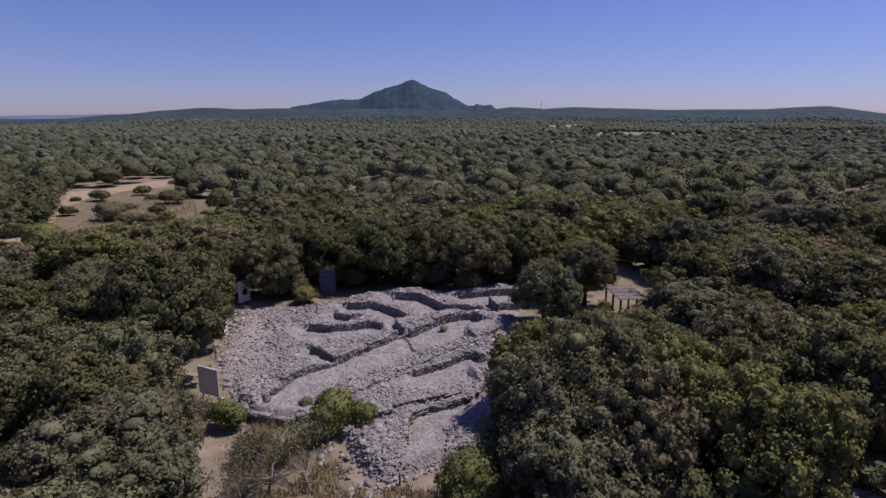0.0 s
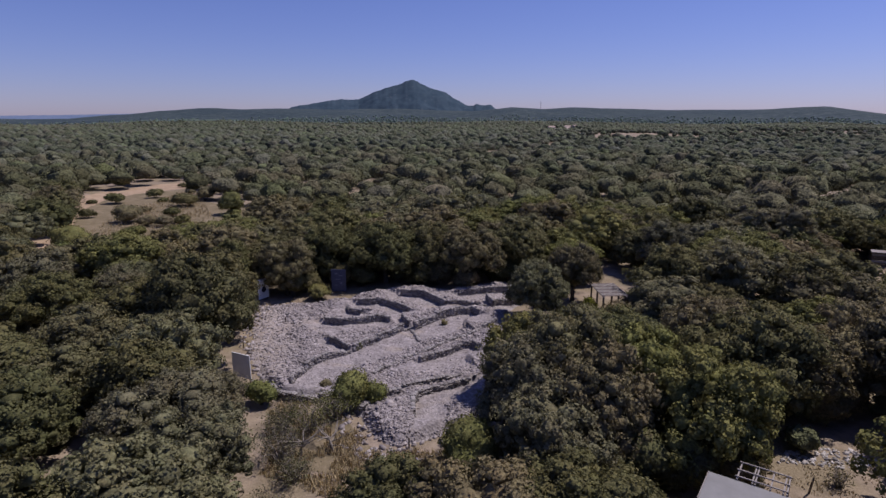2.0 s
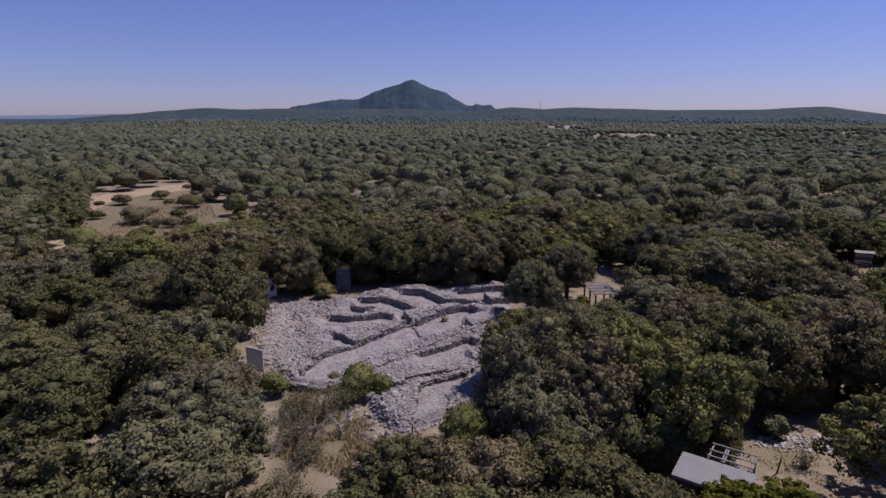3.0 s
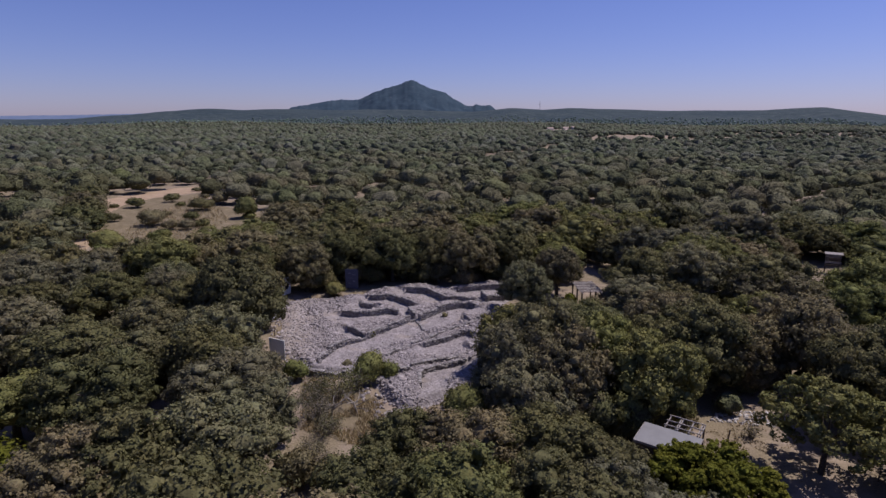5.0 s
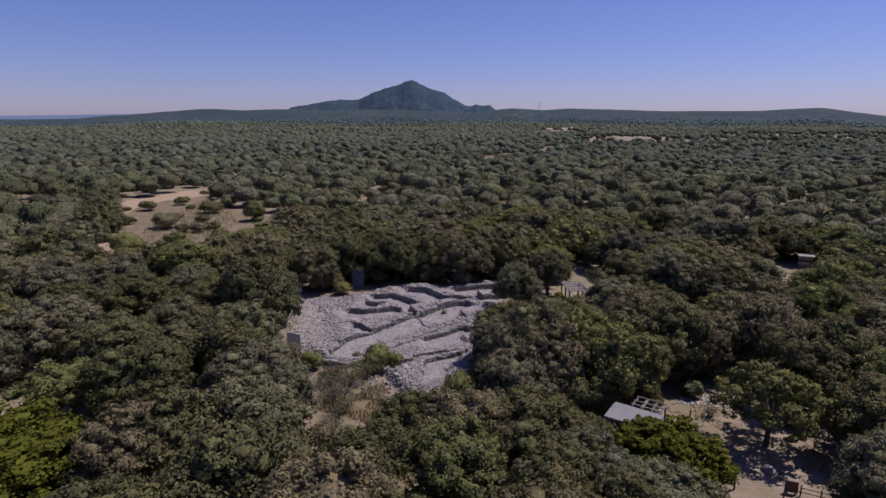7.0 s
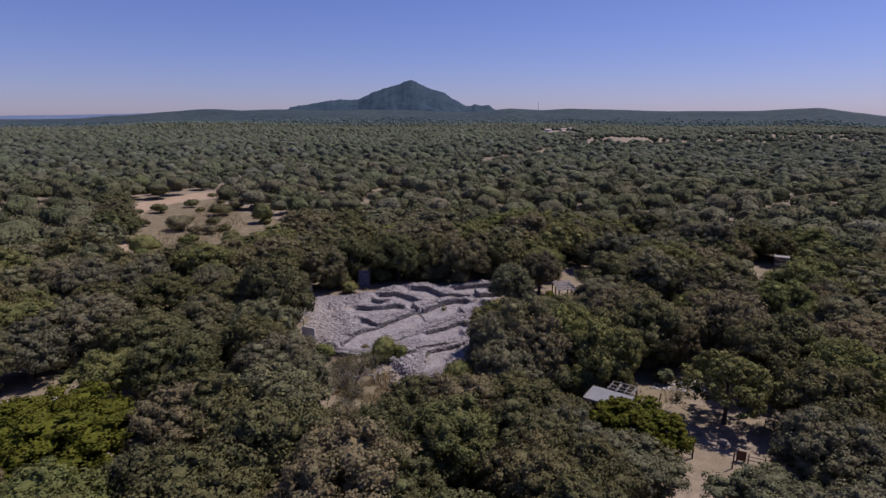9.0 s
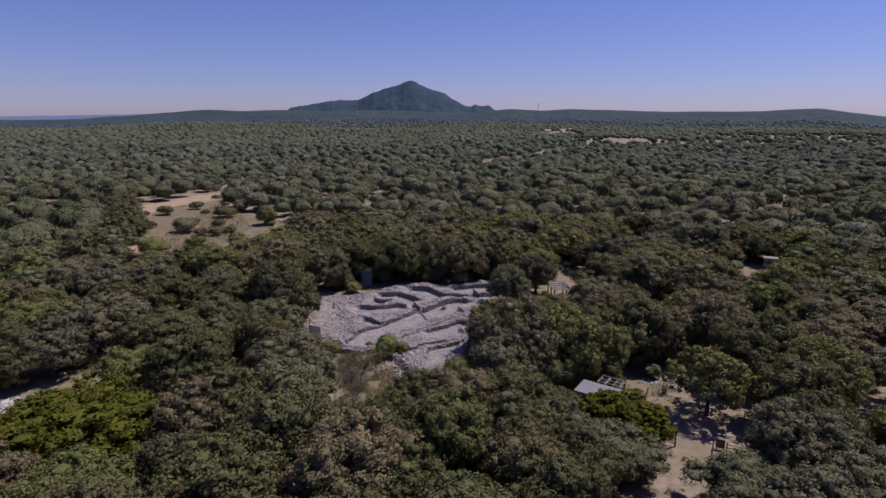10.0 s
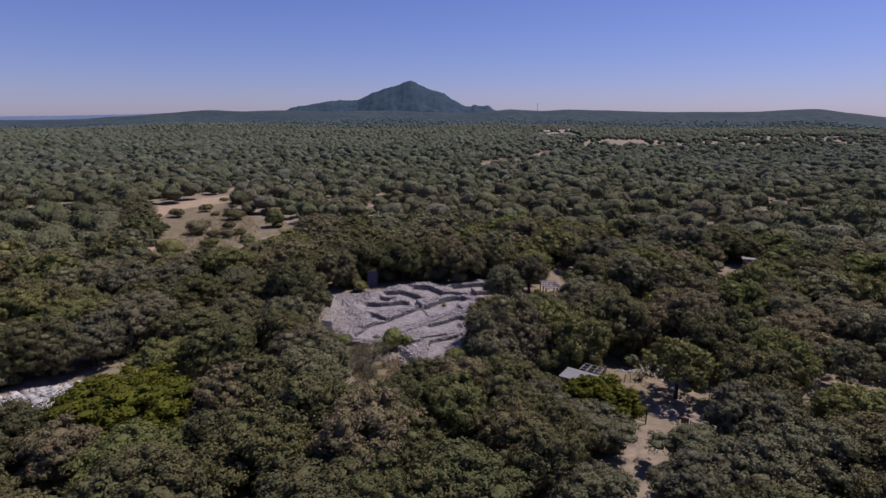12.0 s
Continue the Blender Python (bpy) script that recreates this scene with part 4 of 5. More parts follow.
def floor_share(x, y):
    """1 on the sunken house floors, 0 on the rubble masses."""
    f = np.zeros(np.shape(x))
    for pts, deep, wide in WALLS:
        d, side = line_distance(x, y, pts)
        f = np.maximum(f, (side > 0) * (1 - ease(0.7 * wide, 0.95 * wide, d)) * min(1.0, deep / 0.5))
    return f


rng = np.random.default_rng(31)
n = 110000
px, py = rng.uniform(-17.5, 10, n), rng.uniform(21.5, 53, n)
chance = np.where(floor_share(px, py) > 0.5, 0.08, 1.0) * (1 - 0.66 * bare_share(px, py)) * (0.55 + 0.45 * (np.sin(px * 0.9 + np.sin(py * 0.7)) * np.sin(py * 0.8 + 1.2) > -0.35))
keep = inside(px, py, RUIN) & (rng.uniform(0, 1, n) < chance) & (ruin_height(px, py) > 0.02)
px, py = px[keep], py[keep]
size = rng.lognormal(math.log(0.064), 0.5, len(px)).clip(0.03, 0.26) * np.where(floor_share(px, py) > 0.5, 0.62, 1.0)
pz = ruin_height(px, py) + size * 0.10
turn = rng.uniform(0, 6.3, len(px))
near = (py < 31.5) & (size > 0.125)
pick = np.where(near)[0][:220]
loose = np.ones(len(px), bool)
loose[pick] = False
k = loose
block = stone_cloud(rng, px[k], py[k], pz[k], size[k] * rng.uniform(0.9, 2.0, k.sum()), size[k], size[k] * rng.uniform(0.28, 0.55, k.sum()), turn[k], 0.22)
tagged(under(new("rubble", arrays_mesh("rubble", [block], M_STONE)), ruin), kind="stuff")

# the coursed faces of the dry-stone walls; the stones of the nearest walls are pieces of their own
STONES = [arrays_mesh("stone", [stone_cloud(rng, np.zeros(1), np.zeros(1), np.zeros(1), np.ones(1), np.ones(1), np.ones(1), np.zeros(1), 0.05, 0.13)], M_STONE) for _ in range(12)]
WALL_STONES = [arrays_mesh("wall_stone", [stone_cloud(rng, np.zeros(1), np.zeros(1), np.zeros(1), np.ones(1), np.ones(1), np.ones(1), np.zeros(1), 0.03, 0.08)], M_WALLSTONE) for _ in range(12)]
for number, (pts, deep, wide) in enumerate(WALLS):
    course = [[] for _ in range(7)]
    for (x0, y0), (x1, y1) in zip(pts, pts[1:]):
        length = math.hypot(x1 - x0, y1 - y0)
        ux_, uy_ = (x1 - x0) / length, (y1 - y0) / length
        mx, my = (x0 + x1) / 2, (y0 + y1) / 2
        foot = max(0.0, float(ruin_height(mx + uy_ * 0.35, my - ux_ * 0.35)))
        head = float(ruin_height(mx - uy_ * 0.3, my + ux_ * 0.3)) + 0.05
        zc = foot
        while zc < head - 0.03:
            tall = rng.uniform(0.07, 0.12)
            at = rng.uniform(-0.15, 0.05)
            while at < length:
                w = rng.uniform(0.12, 0.34)
                off = rng.uniform(-0.03, 0.03)
                row = (x0 + ux_ * (at + w / 2) + uy_ * off, y0 + uy_ * (at + w / 2) - ux_ * off, zc + tall / 2, w * 0.97, rng.uniform(0.24, 0.34), tall * 0.97, math.atan2(uy_, ux_) + rng.normal(0, 0.08))
                for c, v in zip(course, row):
                    c.append(v)
                at += w
            zc += tall
    cs = [np.array(c) for c in course]
    near_wall = pts[0][1] < 28.7
    single_ones = np.arange(len(cs[0])) < (160 if near_wall else 0)
    rest = [c[~single_ones] for c in cs]
    if len(rest[0]):
        face = under(new("dry_stone_wall", arrays_mesh("dry_stone_wall", [stone_cloud(rng, *rest, 0.03, 0.10)], M_WALLSTONE)), ruin)
    else:
        face = under(new("dry_stone_wall"), ruin)
    for q in np.where(single_ones)[0]:
        ob = under(new("stone", WALL_STONES[q % 12]), face)
        ob.matrix_basis = pose(cs[0][q], cs[1][q], cs[2][q], 0, 0, math.degrees(cs[6][q])) @ Matrix.Diagonal((cs[3][q], cs[4][q], cs[5][q], 1))

# the largest loose stones near the front, one by one
for j, q in enumerate(pick):
    ob = under(new("stone", STONES[j % 12]), ruin)
    ob.matrix_basis = pose(px[q], py[q], pz[q], 0, 0, math.degrees(turn[q])) @ Matrix.Diagonal((size[q] * 1.3, size[q], size[q] * 0.55, 1))


def scatter_stones(name, label, rng, poly, count, lo, hi, material):
    xs, ys = [p[0] for p in poly], [p[1] for p in poly]
    x, y = rng.uniform(min(xs), max(xs), count), rng.uniform(min(ys), max(ys), count)
    k = inside(x, y, poly)
    x, y = x[k], y[k]
    s = rng.uniform(lo, hi, len(x)) * rng.uniform(0.6, 1.0, len(x))
    block = stone_cloud(rng, x, y, s * 0.15, s * 1.3, s, s * 0.6, rng.uniform(0, 6.3, len(x)), 0.3)
    return tagged(new(name, arrays_mesh(name, [block], material)), label, "stones", kind="stuff")


scatter_stones("pale_stones", "bare patch of pale broken limestone among the oaks", rng, OPEN[-1], 3000, 0.2, 0.6, M_WHITESTONE)
scatter_stones("yard_stones", "pale stones spread over the bare yard", rng, [(16.6, 20.9), (17.6, 21.9), (19.4, 22.2), (21.4, 22.0), (21.8, 21.0), (20.4, 20.2), (18.6, 20.6)], 420, 0.04, 0.20, M_WHITESTONE)
scatter_stones("edge_stones", "loose limestone lying in the dry grass", rng, [(-6.5, 26.5), (-5.5, 22.5), (-4.2, 20.6), (0.6, 21.2), (0.2, 23.5), (-4, 24)], 320, 0.10, 0.30, M_STONE)
scatter_stones("margin_stones", "scattered stones on the bare margin of the ruins", rng, [(-17.8, 46), (-16.5, 39), (-14.8, 34), (-12.0, 29), (-10.8, 29), (-12.5, 36), (-14, 45.5)], 900, 0.10, 0.34, M_STONE)


# ---- shrubs and grass ----
def shrub(x, y, r, h, species, label, seed, count=900, leaf=0.13, name="shrub", z=0.0):
    g = np.random.default_rng(seed)
    ob = new(name)
    ob.matrix_basis = pose(x, y, z)
    me = arrays_mesh("crown", crown_blocks(g, r, 0.0, h, 6, 40, count, leaf, ICO3, 0.10), LEAF[species])
    under(new("crown", me), ob)
    stems = [tube([(0, 0, -0.1), (r * 0.3 * math.cos(w), r * 0.3 * math.sin(w), h * 0.4), (r * 0.5 * math.cos(w), r * 0.5 * math.sin(w), h * 0.7)], [0.05, 0.035, 0.015], 5) for w in (0.3, 1.7, 3.1, 4.4)]
    under(new("stem", arrays_mesh("stem", stems, M_BARK)), ob)
    return tagged(ob, label, "shrub")


shrub(-11.0, 26.9, 1.0, 1.7, "green", "small olive-green shrub beside the sign panel", 1)
shrub(-5.4, 26.6, 1.4, 2.2, "green", "olive-green shrub at the edge of the ruins", 2, 1500)
shrub(-4.2, 26.9, 0.8, 1.5, "green", "small olive-green shrub at the edge of the ruins", 3)
shrub(1.0, 20.6, 1.9, 2.5, "green", "fresh green shrub before the ruins", 4, 2600)
shrub(-11.6, 47.4, 1.2, 1.6, "green", "rounded green shrub behind the ruins", 5)
shrub(-14.4, 48.2, 1.4, 2.6, "oak", "dark shrub at the foot of the oaks", 6)
shrub(12.7, 42.9, 0.8, 1.7, "lime", "bright green shrub beside the slatted shelter", 7)
shrub(-6.4, 35.2, 0.38, 0.65, "green", "small green plant growing in the ruined house", 8, 260, 0.08, "plant", 0.05)
shrub(0.0, 40.4, 0.32, 0.5, "brown", "dry plant growing on the house floor", 9, 220, 0.08, "plant", 0.05)
shrub(-7.6, 29.0, 0.4, 0.55, "brown", "dry plant growing on the house floor", 12, 220, 0.08, "plant", 0.05)
shrub(10.6, 40.8, 2.0, 1.4, "green", "low green thicket beside the path", 13, 1500)
shrub(16.6, 42.0, 2.1, 2.5, "grey", "grey-green thicket beside the shelter", 14, 1900)
for j, (x, y, r, h, s) in enumerate([(-8.4, 51.9, 1.7, 2.6, "oak"), (-4.6, 53.0, 1.9, 2.8, "oak"), (-0.6, 52.2, 1.9, 2.8, "brown"), (4.9, 54.2, 1.9, 2.8, "oak"), (9.8, 52.4, 1.8, 2.6, "oak"),
                                     (-13.6, 49.6, 1.7, 2.8, "oak"), (10.4, 50.4, 1.6, 2.6, "brown"), (8.8, 36.0, 2.4, 2.0, "green"), (11.6, 38.6, 2.6, 2.2, "oak"), (12.0, 34.6, 2.6, 2.8, "oak"), (15.0, 39.6, 2.6, 2.4, "brown"), (8.2, 33.0, 2.2, 2.6, "oak"),
                                     (11.0, 18.6, 1.8, 2.8, "oak"), (19.2, 25.2, 1.7, 2.4, "oak"), (21.8, 25.0, 1.8, 2.4, "brown"), (-7.7, 14.5, 1.3, 1.9, "brown"), (-6.1, 14.4, 1.1, 1.6, "brown"), (13.6, 19.2, 1.8, 2.6, "brown"), (8.8, 18.8, 1.8, 3.0, "oak"), (-10.6, 51.6, 1.6, 2.6, "oak"), (-2.6, 51.8, 1.7, 2.6, "oak"), (2.4, 51.0, 1.6, 2.4, "brown"), (6.6, 53.4, 1.8, 2.8, "oak"), (14.8, 36.0, 2.6, 2.8, "grey"), (17.6, 44.4, 2.0, 2.2, "grey")]):
    shrub(x, y, r, h, s, "dense low thicket at the edge of the woods", 80 + j, 2200, 0.17, "thicket")
FIELD_SHRUBS = [(-65.1, 109.4, 2.2, 2.6), (-60.8, 92.7, 1.5, 1.6), (-51.6, 88.3, 2.8, 3.2), (-47.9, 68.2, 3.0, 3.6), (-49.8, 105.4, 2.9, 2.8), (-61.6, 118.0, 1.9, 1.9), (-49.1, 113.6, 2.1, 2.6), (-37.3, 96.6, 2.8, 4.2),
                (-47.4, 94.6, 1.6, 1.6), (-70.0, 109.4, 1.0, 0.8), (-54.6, 99.8, 1.2, 0.9), (-44.0, 76.0, 2.0, 1.8), (-42.5, 88.0, 1.5, 1.3), (-57.0, 112.0, 1.1, 0.9)]
for j, (x, y, r, h) in enumerate(FIELD_SHRUBS):
    shrub(x, y, r, h, ["oak", "oak", "brown", "green"][j % 4], "rounded shrub on the bare field", 40 + j, 900, 0.24, "field_shrub")
rng = np.random.default_rng(57)
for j in range(16):
    # low growth gathers in clumps on the far side of the field
    cx, cy = [(-40, 80), (-38, 101), (-45, 72), (-54, 126), (-44, 113), (-60, 138), (-37, 88), (-48, 109)][j % 8]
    x, y, r = cx + rng.normal(0, 3.2), cy + rng.normal(0, 4.2), rng.uniform(0.5, 1.9)
    shrub(x, y, r, r * rng.uniform(0.6, 1.3), ["oak", "green", "brown", "grey"][rng.integers(4)], "low scrubby bush on the bare field", 140 + j, int(160 + 200 * r), 0.24, "field_shrub")
for j in range(70):
    x, y = rng.uniform(-52, -27), rng.uniform(47, 90)
    if y > 66 or not inside(np.array([x]), np.array([y]), [(-29, 46), (-40, 50), (-51, 68), (-46, 79), (-36, 92), (-27, 70)])[0]:
        continue
    r = rng.uniform(1.1, 2.6)
    shrub(x, y, r, min(2.5, r * rng.uniform(0.9, 1.4)), ["oak", "green", "brown", "grey"][rng.integers(4)], "scrubby bush between the field and the woods", 240 + j, 800, 0.2, "field_shrub")


def dry_shrub(x, y, r, h, species, seed, label, count=420):
    """A thin, half-leafless shrub: bundles of twigs with sparse small leaves."""
    g = np.random.default_rng(seed)
    ob = new("dry_shrub")
    ob.matrix_basis = pose(x, y, 0)
    twigs, tips = [], []
    for j in range(46):
        w, out = g.uniform(0, 6.3), r * g.uniform(0.3, 1.0)
        top = h * g.uniform(0.55, 1.0) * (1 - 0.3 * out / r)
        m = (out * 0.4 * math.cos(w), out * 0.4 * math.sin(w), top * 0.6)
        e = (out * math.cos(w + 0.2), out * math.sin(w + 0.2), top)
        twigs.append(tube([(0.1 * math.cos(w), 0.1 * math.sin(w), -0.05), m, e], [0.022, 0.014, 0.005], 4))
        for q in range(3):
            a = g.uniform(0.4, 0.9)
            s = np.array(m) * (1 - a) + np.array(e) * a
            t2 = s + g.normal(0, 0.18 * r, 3) + np.array([0, 0, 0.12])
            twigs.append(tube([tuple(s), tuple(t2)], [0.009, 0.004], 3))
            tips += [t2, s]
    under(new("bare_wood", arrays_mesh("bare_wood", twigs, M_TWIG)), ob)
    tips = np.array(tips)
    count = int(1.5 * count)
    at = tips[g.integers(0, len(tips), count)] + g.normal(0, 0.16, (count, 3))
    at[:, 2] = np.maximum(at[:, 2], 0.05)
    under(new("foliage", arrays_mesh("foliage", [leaves(g, at, unit_vectors(g, count), 0.10, 0.9)], LEAF[species])), ob)
    return tagged(ob, label, "shrub")


dry_shrub(-7.4, 23.8, 1.7, 2.2, "green", 61, "thin grey half-dry shrub before the ruins", 900)
dry_shrub(-6.2, 25.2, 1.2, 1.9, "green", 62, "thin grey half-dry shrub before the ruins", 700)
dry_shrub(-8.9, 24.0, 1.1, 1.5, "grey", 63, "thin grey-green shrub in yellow grass", 700)
dry_shrub(-8.2, 21.0, 1.4, 1.9, "grey", 65, "thin grey half-dry shrub beside the track", 800)
dry_shrub(-11.9, 22.0, 1.4, 1.7, "grey", 66, "grey-green shrub beside the track", 900)
dry_shrub(-12.6, 27.8, 0.9, 1.1, "grey", 68, "thin grey shrub beside the sign panel", 420)
dry_shrub(-7.2, 19.4, 1.0, 1.3, "grey", 81, "thin grey half-dry shrub on the track", 700)
dry_shrub(-7.6, 16.6, 1.0, 1.4, "grey", 83, "thin grey half-dry shrub on the track", 700)
dry_shrub(-6.6, 15.0, 1.2, 1.7, "grey", 84, "thin grey half-dry shrub on the track", 900)
dry_shrub(-13.2, 24.9, 1.2, 1.5, "brown", 85, "brown dried shrub beside the track", 700)
dry_shrub(18.4, 19.0, 0.6, 0.9, "brown", 69, "small dry shrub in the yard", 160)


def dead_branches(x, y, h, seed, turn):
    g = np.random.default_rng(seed)
    ob = new("dead_tree")
    ob.matrix_basis = pose(x, y, 0, 0, 0, turn)
    trunk = [tube([(0, 0, -0.1), (0.1, 0.05, h * 0.35), (0.3, 0.0, h * 0.6)], [0.09, 0.07, 0.045], 6)]
    under(new("trunk", arrays_mesh("trunk", trunk, M_TWIG)), ob)
    for j in range(9):
        w = g.uniform(0, 6.3)
        s = np.array([0.1 + 0.2 * g.uniform(), 0.0, h * g.uniform(0.3, 0.6)])
        m = s + np.array([0.55 * math.cos(w), 0.55 * math.sin(w), g.uniform(0.1, 0.4)])
        e = m + np.array([0.6 * math.cos(w + g.uniform(-1, 1)), 0.6 * math.sin(w + g.uniform(-1, 1)), g.uniform(0.0, 0.5)])
        f = m + np.array([0.4 * math.cos(w - 1.2), 0.4 * math.sin(w - 1.2), g.uniform(0.0, 0.4)])
        under(new("branch", arrays_mesh("branch", [tube([tuple(s), tuple(m), tuple(e)], [0.04, 0.028, 0.008], 5), tube([tuple(m), tuple(f)], [0.02, 0.006], 4)], M_TWIG)), ob)
    return tagged(ob, "bleached leafless dead tree in the scrub", "dead tree")


dead_branches(-7.4, 21.5, 1.5, 71, 10)
dead_branches(-5.8, 22.0, 1.2, 72, 140)
dead_branches(-63.5, 70.5, 4.5, 73, 60)


def grass(name, label, rng, poly, count, tall):
    xs, ys = [p[0] for p in poly], [p[1] for p in poly]
    x, y = rng.uniform(min(xs), max(xs), count), rng.uniform(min(ys), max(ys), count)
    k = inside(x, y, poly) & (np.sin(x * 1.9 + np.sin(y * 1.3)) * np.sin(y * 1.7 + 1) > -0.25)
    x, y = np.repeat(x[k], 5) + rng.normal(0, 0.06, 5 * k.sum()), np.repeat(y[k], 5) + rng.normal(0, 0.06, 5 * k.sum())
    n = len(x)
    w, hgt, lean = rng.uniform(0, 6.3, n), tall * rng.uniform(0.4, 1.1, n), rng.uniform(0.1, 0.5, n)
    root = np.stack([x, y, np.zeros(n)], -1)
    side = np.stack([np.cos(w), np.sin(w), np.zeros(n)], -1) * 0.022
    tip = root + np.stack([-np.sin(w) * hgt * lean, np.cos(w) * hgt * lean, hgt], -1)
    v = np.stack([root - side, root + side, tip], 1).reshape(-1, 3)
    return tagged(new(name, arrays_mesh(name, [(v, np.arange(3 * n).reshape(n, 3))], M_STRAW)), label, "grass", kind="stuff")


M_STRAW = stone_material("straw", (0.26, 0.20, 0.10), (0.40, 0.32, 0.18), (0.54, 0.45, 0.28))
grass("dry_grass", "yellow dried grass before the ruins", rng, [(-10.4, 27.0), (-9.0, 20), (-5.0, 18), (1.0, 19.8), (0.4, 22.6), (-3.2, 21.6), (-5.4, 24.6), (-7, 27.0)], 6500, 0.34)
grass("field_grass", "sparse dry brown grass on the field", rng, [(-50, 68), (-57, 96), (-60, 132), (-52, 118), (-40, 94), (-40, 68)], 5000, 0.7)
grass("yard_grass", "yellow dried grass in the yard", rng, [(15, 18), (16.5, 21), (21, 21), (21, 18.2), (17, 17)], 400, 0.13)
grass("margin_grass", "yellow dried grass on the margin of the ruins", rng, [(-17, 46.5), (-15.4, 37), (-13.4, 33), (-12.8, 35), (-14.5, 45.6), (-9.5, 47.2), (-10, 49.8)], 700, 0.25)


# ---- signs and shelters ----
def sign_panel(name, label, x0, y0, x1, y1, low, high, material, marks=(), frame_mat=None, posts=True):
    """A flat panel between two plan points, on two posts, with raised edge and printed marks (u, v, width, height, material, round)."""
    ob = new(name)
    wide, ang = math.hypot(x1 - x0, y1 - y0), math.degrees(math.atan2(y1 - y0, x1 - x0))
    ob.matrix_basis = pose((x0 + x1) / 2, (y0 + y1) / 2, 0, 0, 0, ang)
    tall, mid = high - low, (high + low) / 2
    board = part("panel", boxes([(pose(0, 0, mid), wide, 0.04, tall)]), material, ob)
    edge = frame_mat or M_PANEL
    for nm, m, sx_, sz_ in (("edge_strip", pose(0, -0.012, high + 0.012), wide + 0.08, 0.05), ("edge_strip", pose(0, -0.012, low - 0.012), wide + 0.08, 0.05),
                            ("edge_strip", pose(-wide / 2 - 0.012, -0.012, mid), 0.05, tall - 0.03), ("edge_strip", pose(wide / 2 + 0.012, -0.012, mid), 0.05, tall - 0.03)):
        part(nm, boxes([(m, sx_, 0.075, sz_)]), edge, ob)
    if posts:
        for sgn in (-1, 1):
            part("post", boxes([(pose(sgn * wide * 0.42, 0.06, high / 2 - 0.1), 0.07, 0.07, high + 0.1)]), M_DARKWOOD, ob)
    for u, v, w, h, mat, rnd in marks:
        bm = bmesh.new()
        if rnd:
            bmesh.ops.create_cone(bm, cap_ends=True, segments=28, radius1=w / 2, radius2=w / 2, depth=0.008, matrix=pose(u * wide / 2, -0.024, mid + v * tall / 2, 90, 0, 0))
        else:
            box(bm, pose(u * wide / 2, -0.024, mid + v * tall / 2), w, 0.008, h)
        part("printed_mark", bm, mat, board)
    return tagged(ob, label, "sign")


sign_panel("sign_panel", "large grey sign panel with a pale edge beside the ruins", -13.75, 30.15, -12.45, 29.5, 0.45, 2.0, M_GREYPANEL)
sign_panel("sign_panel", "white sign panel with a black round emblem and grey band", -17.35, 46.9, -16.75, 47.9, 0.2, 2.0, M_WHITEPANEL,
           [(0.1, -0.1, 0.55, 0.5, M_INK, True), (0.0, 0.78, 0.9, 0.28, M_GREYPANEL, False), (0.1, -0.1, 0.30, 0.3, M_BLUEPANEL, False)], M_WHITEPANEL)
sign_panel("sign_panel", "dark blue printed sign panel standing before the oaks", -10.98, 49.6, -9.62, 49.6, 0.2, 2.35, M_BLUEPANEL,
           [(-0.35, 0.62, 0.25, 0.10, M_PALEPRINT, False), (0.3, 0.45, 0.35, 0.06, M_PALEPRINT, False), (-0.1, 0.1, 0.5, 0.05, M_PALEPRINT, False), (0.35, -0.25, 0.2, 0.12, M_PALEPRINT, False), (-0.4, -0.45, 0.25, 0.05, M_PALEPRINT, False)], M_BLUEPANEL)
sign_panel("sign_panel", "white sign panel half hidden by the oak leaves", -16.35, 39.5, -16.0, 40.4, 0.2, 1.9, M_WHITEPANEL, [(0.0, 0.3, 0.4, 0.3, M_INK, False)], M_WHITEPANEL)
sign_panel("sign_panel", "brown wooden sign board on a low fence", 18.9, 10.75, 19.35, 10.55, 0.15, 0.75, M_REDWOOD, [], M_DARKWOOD)


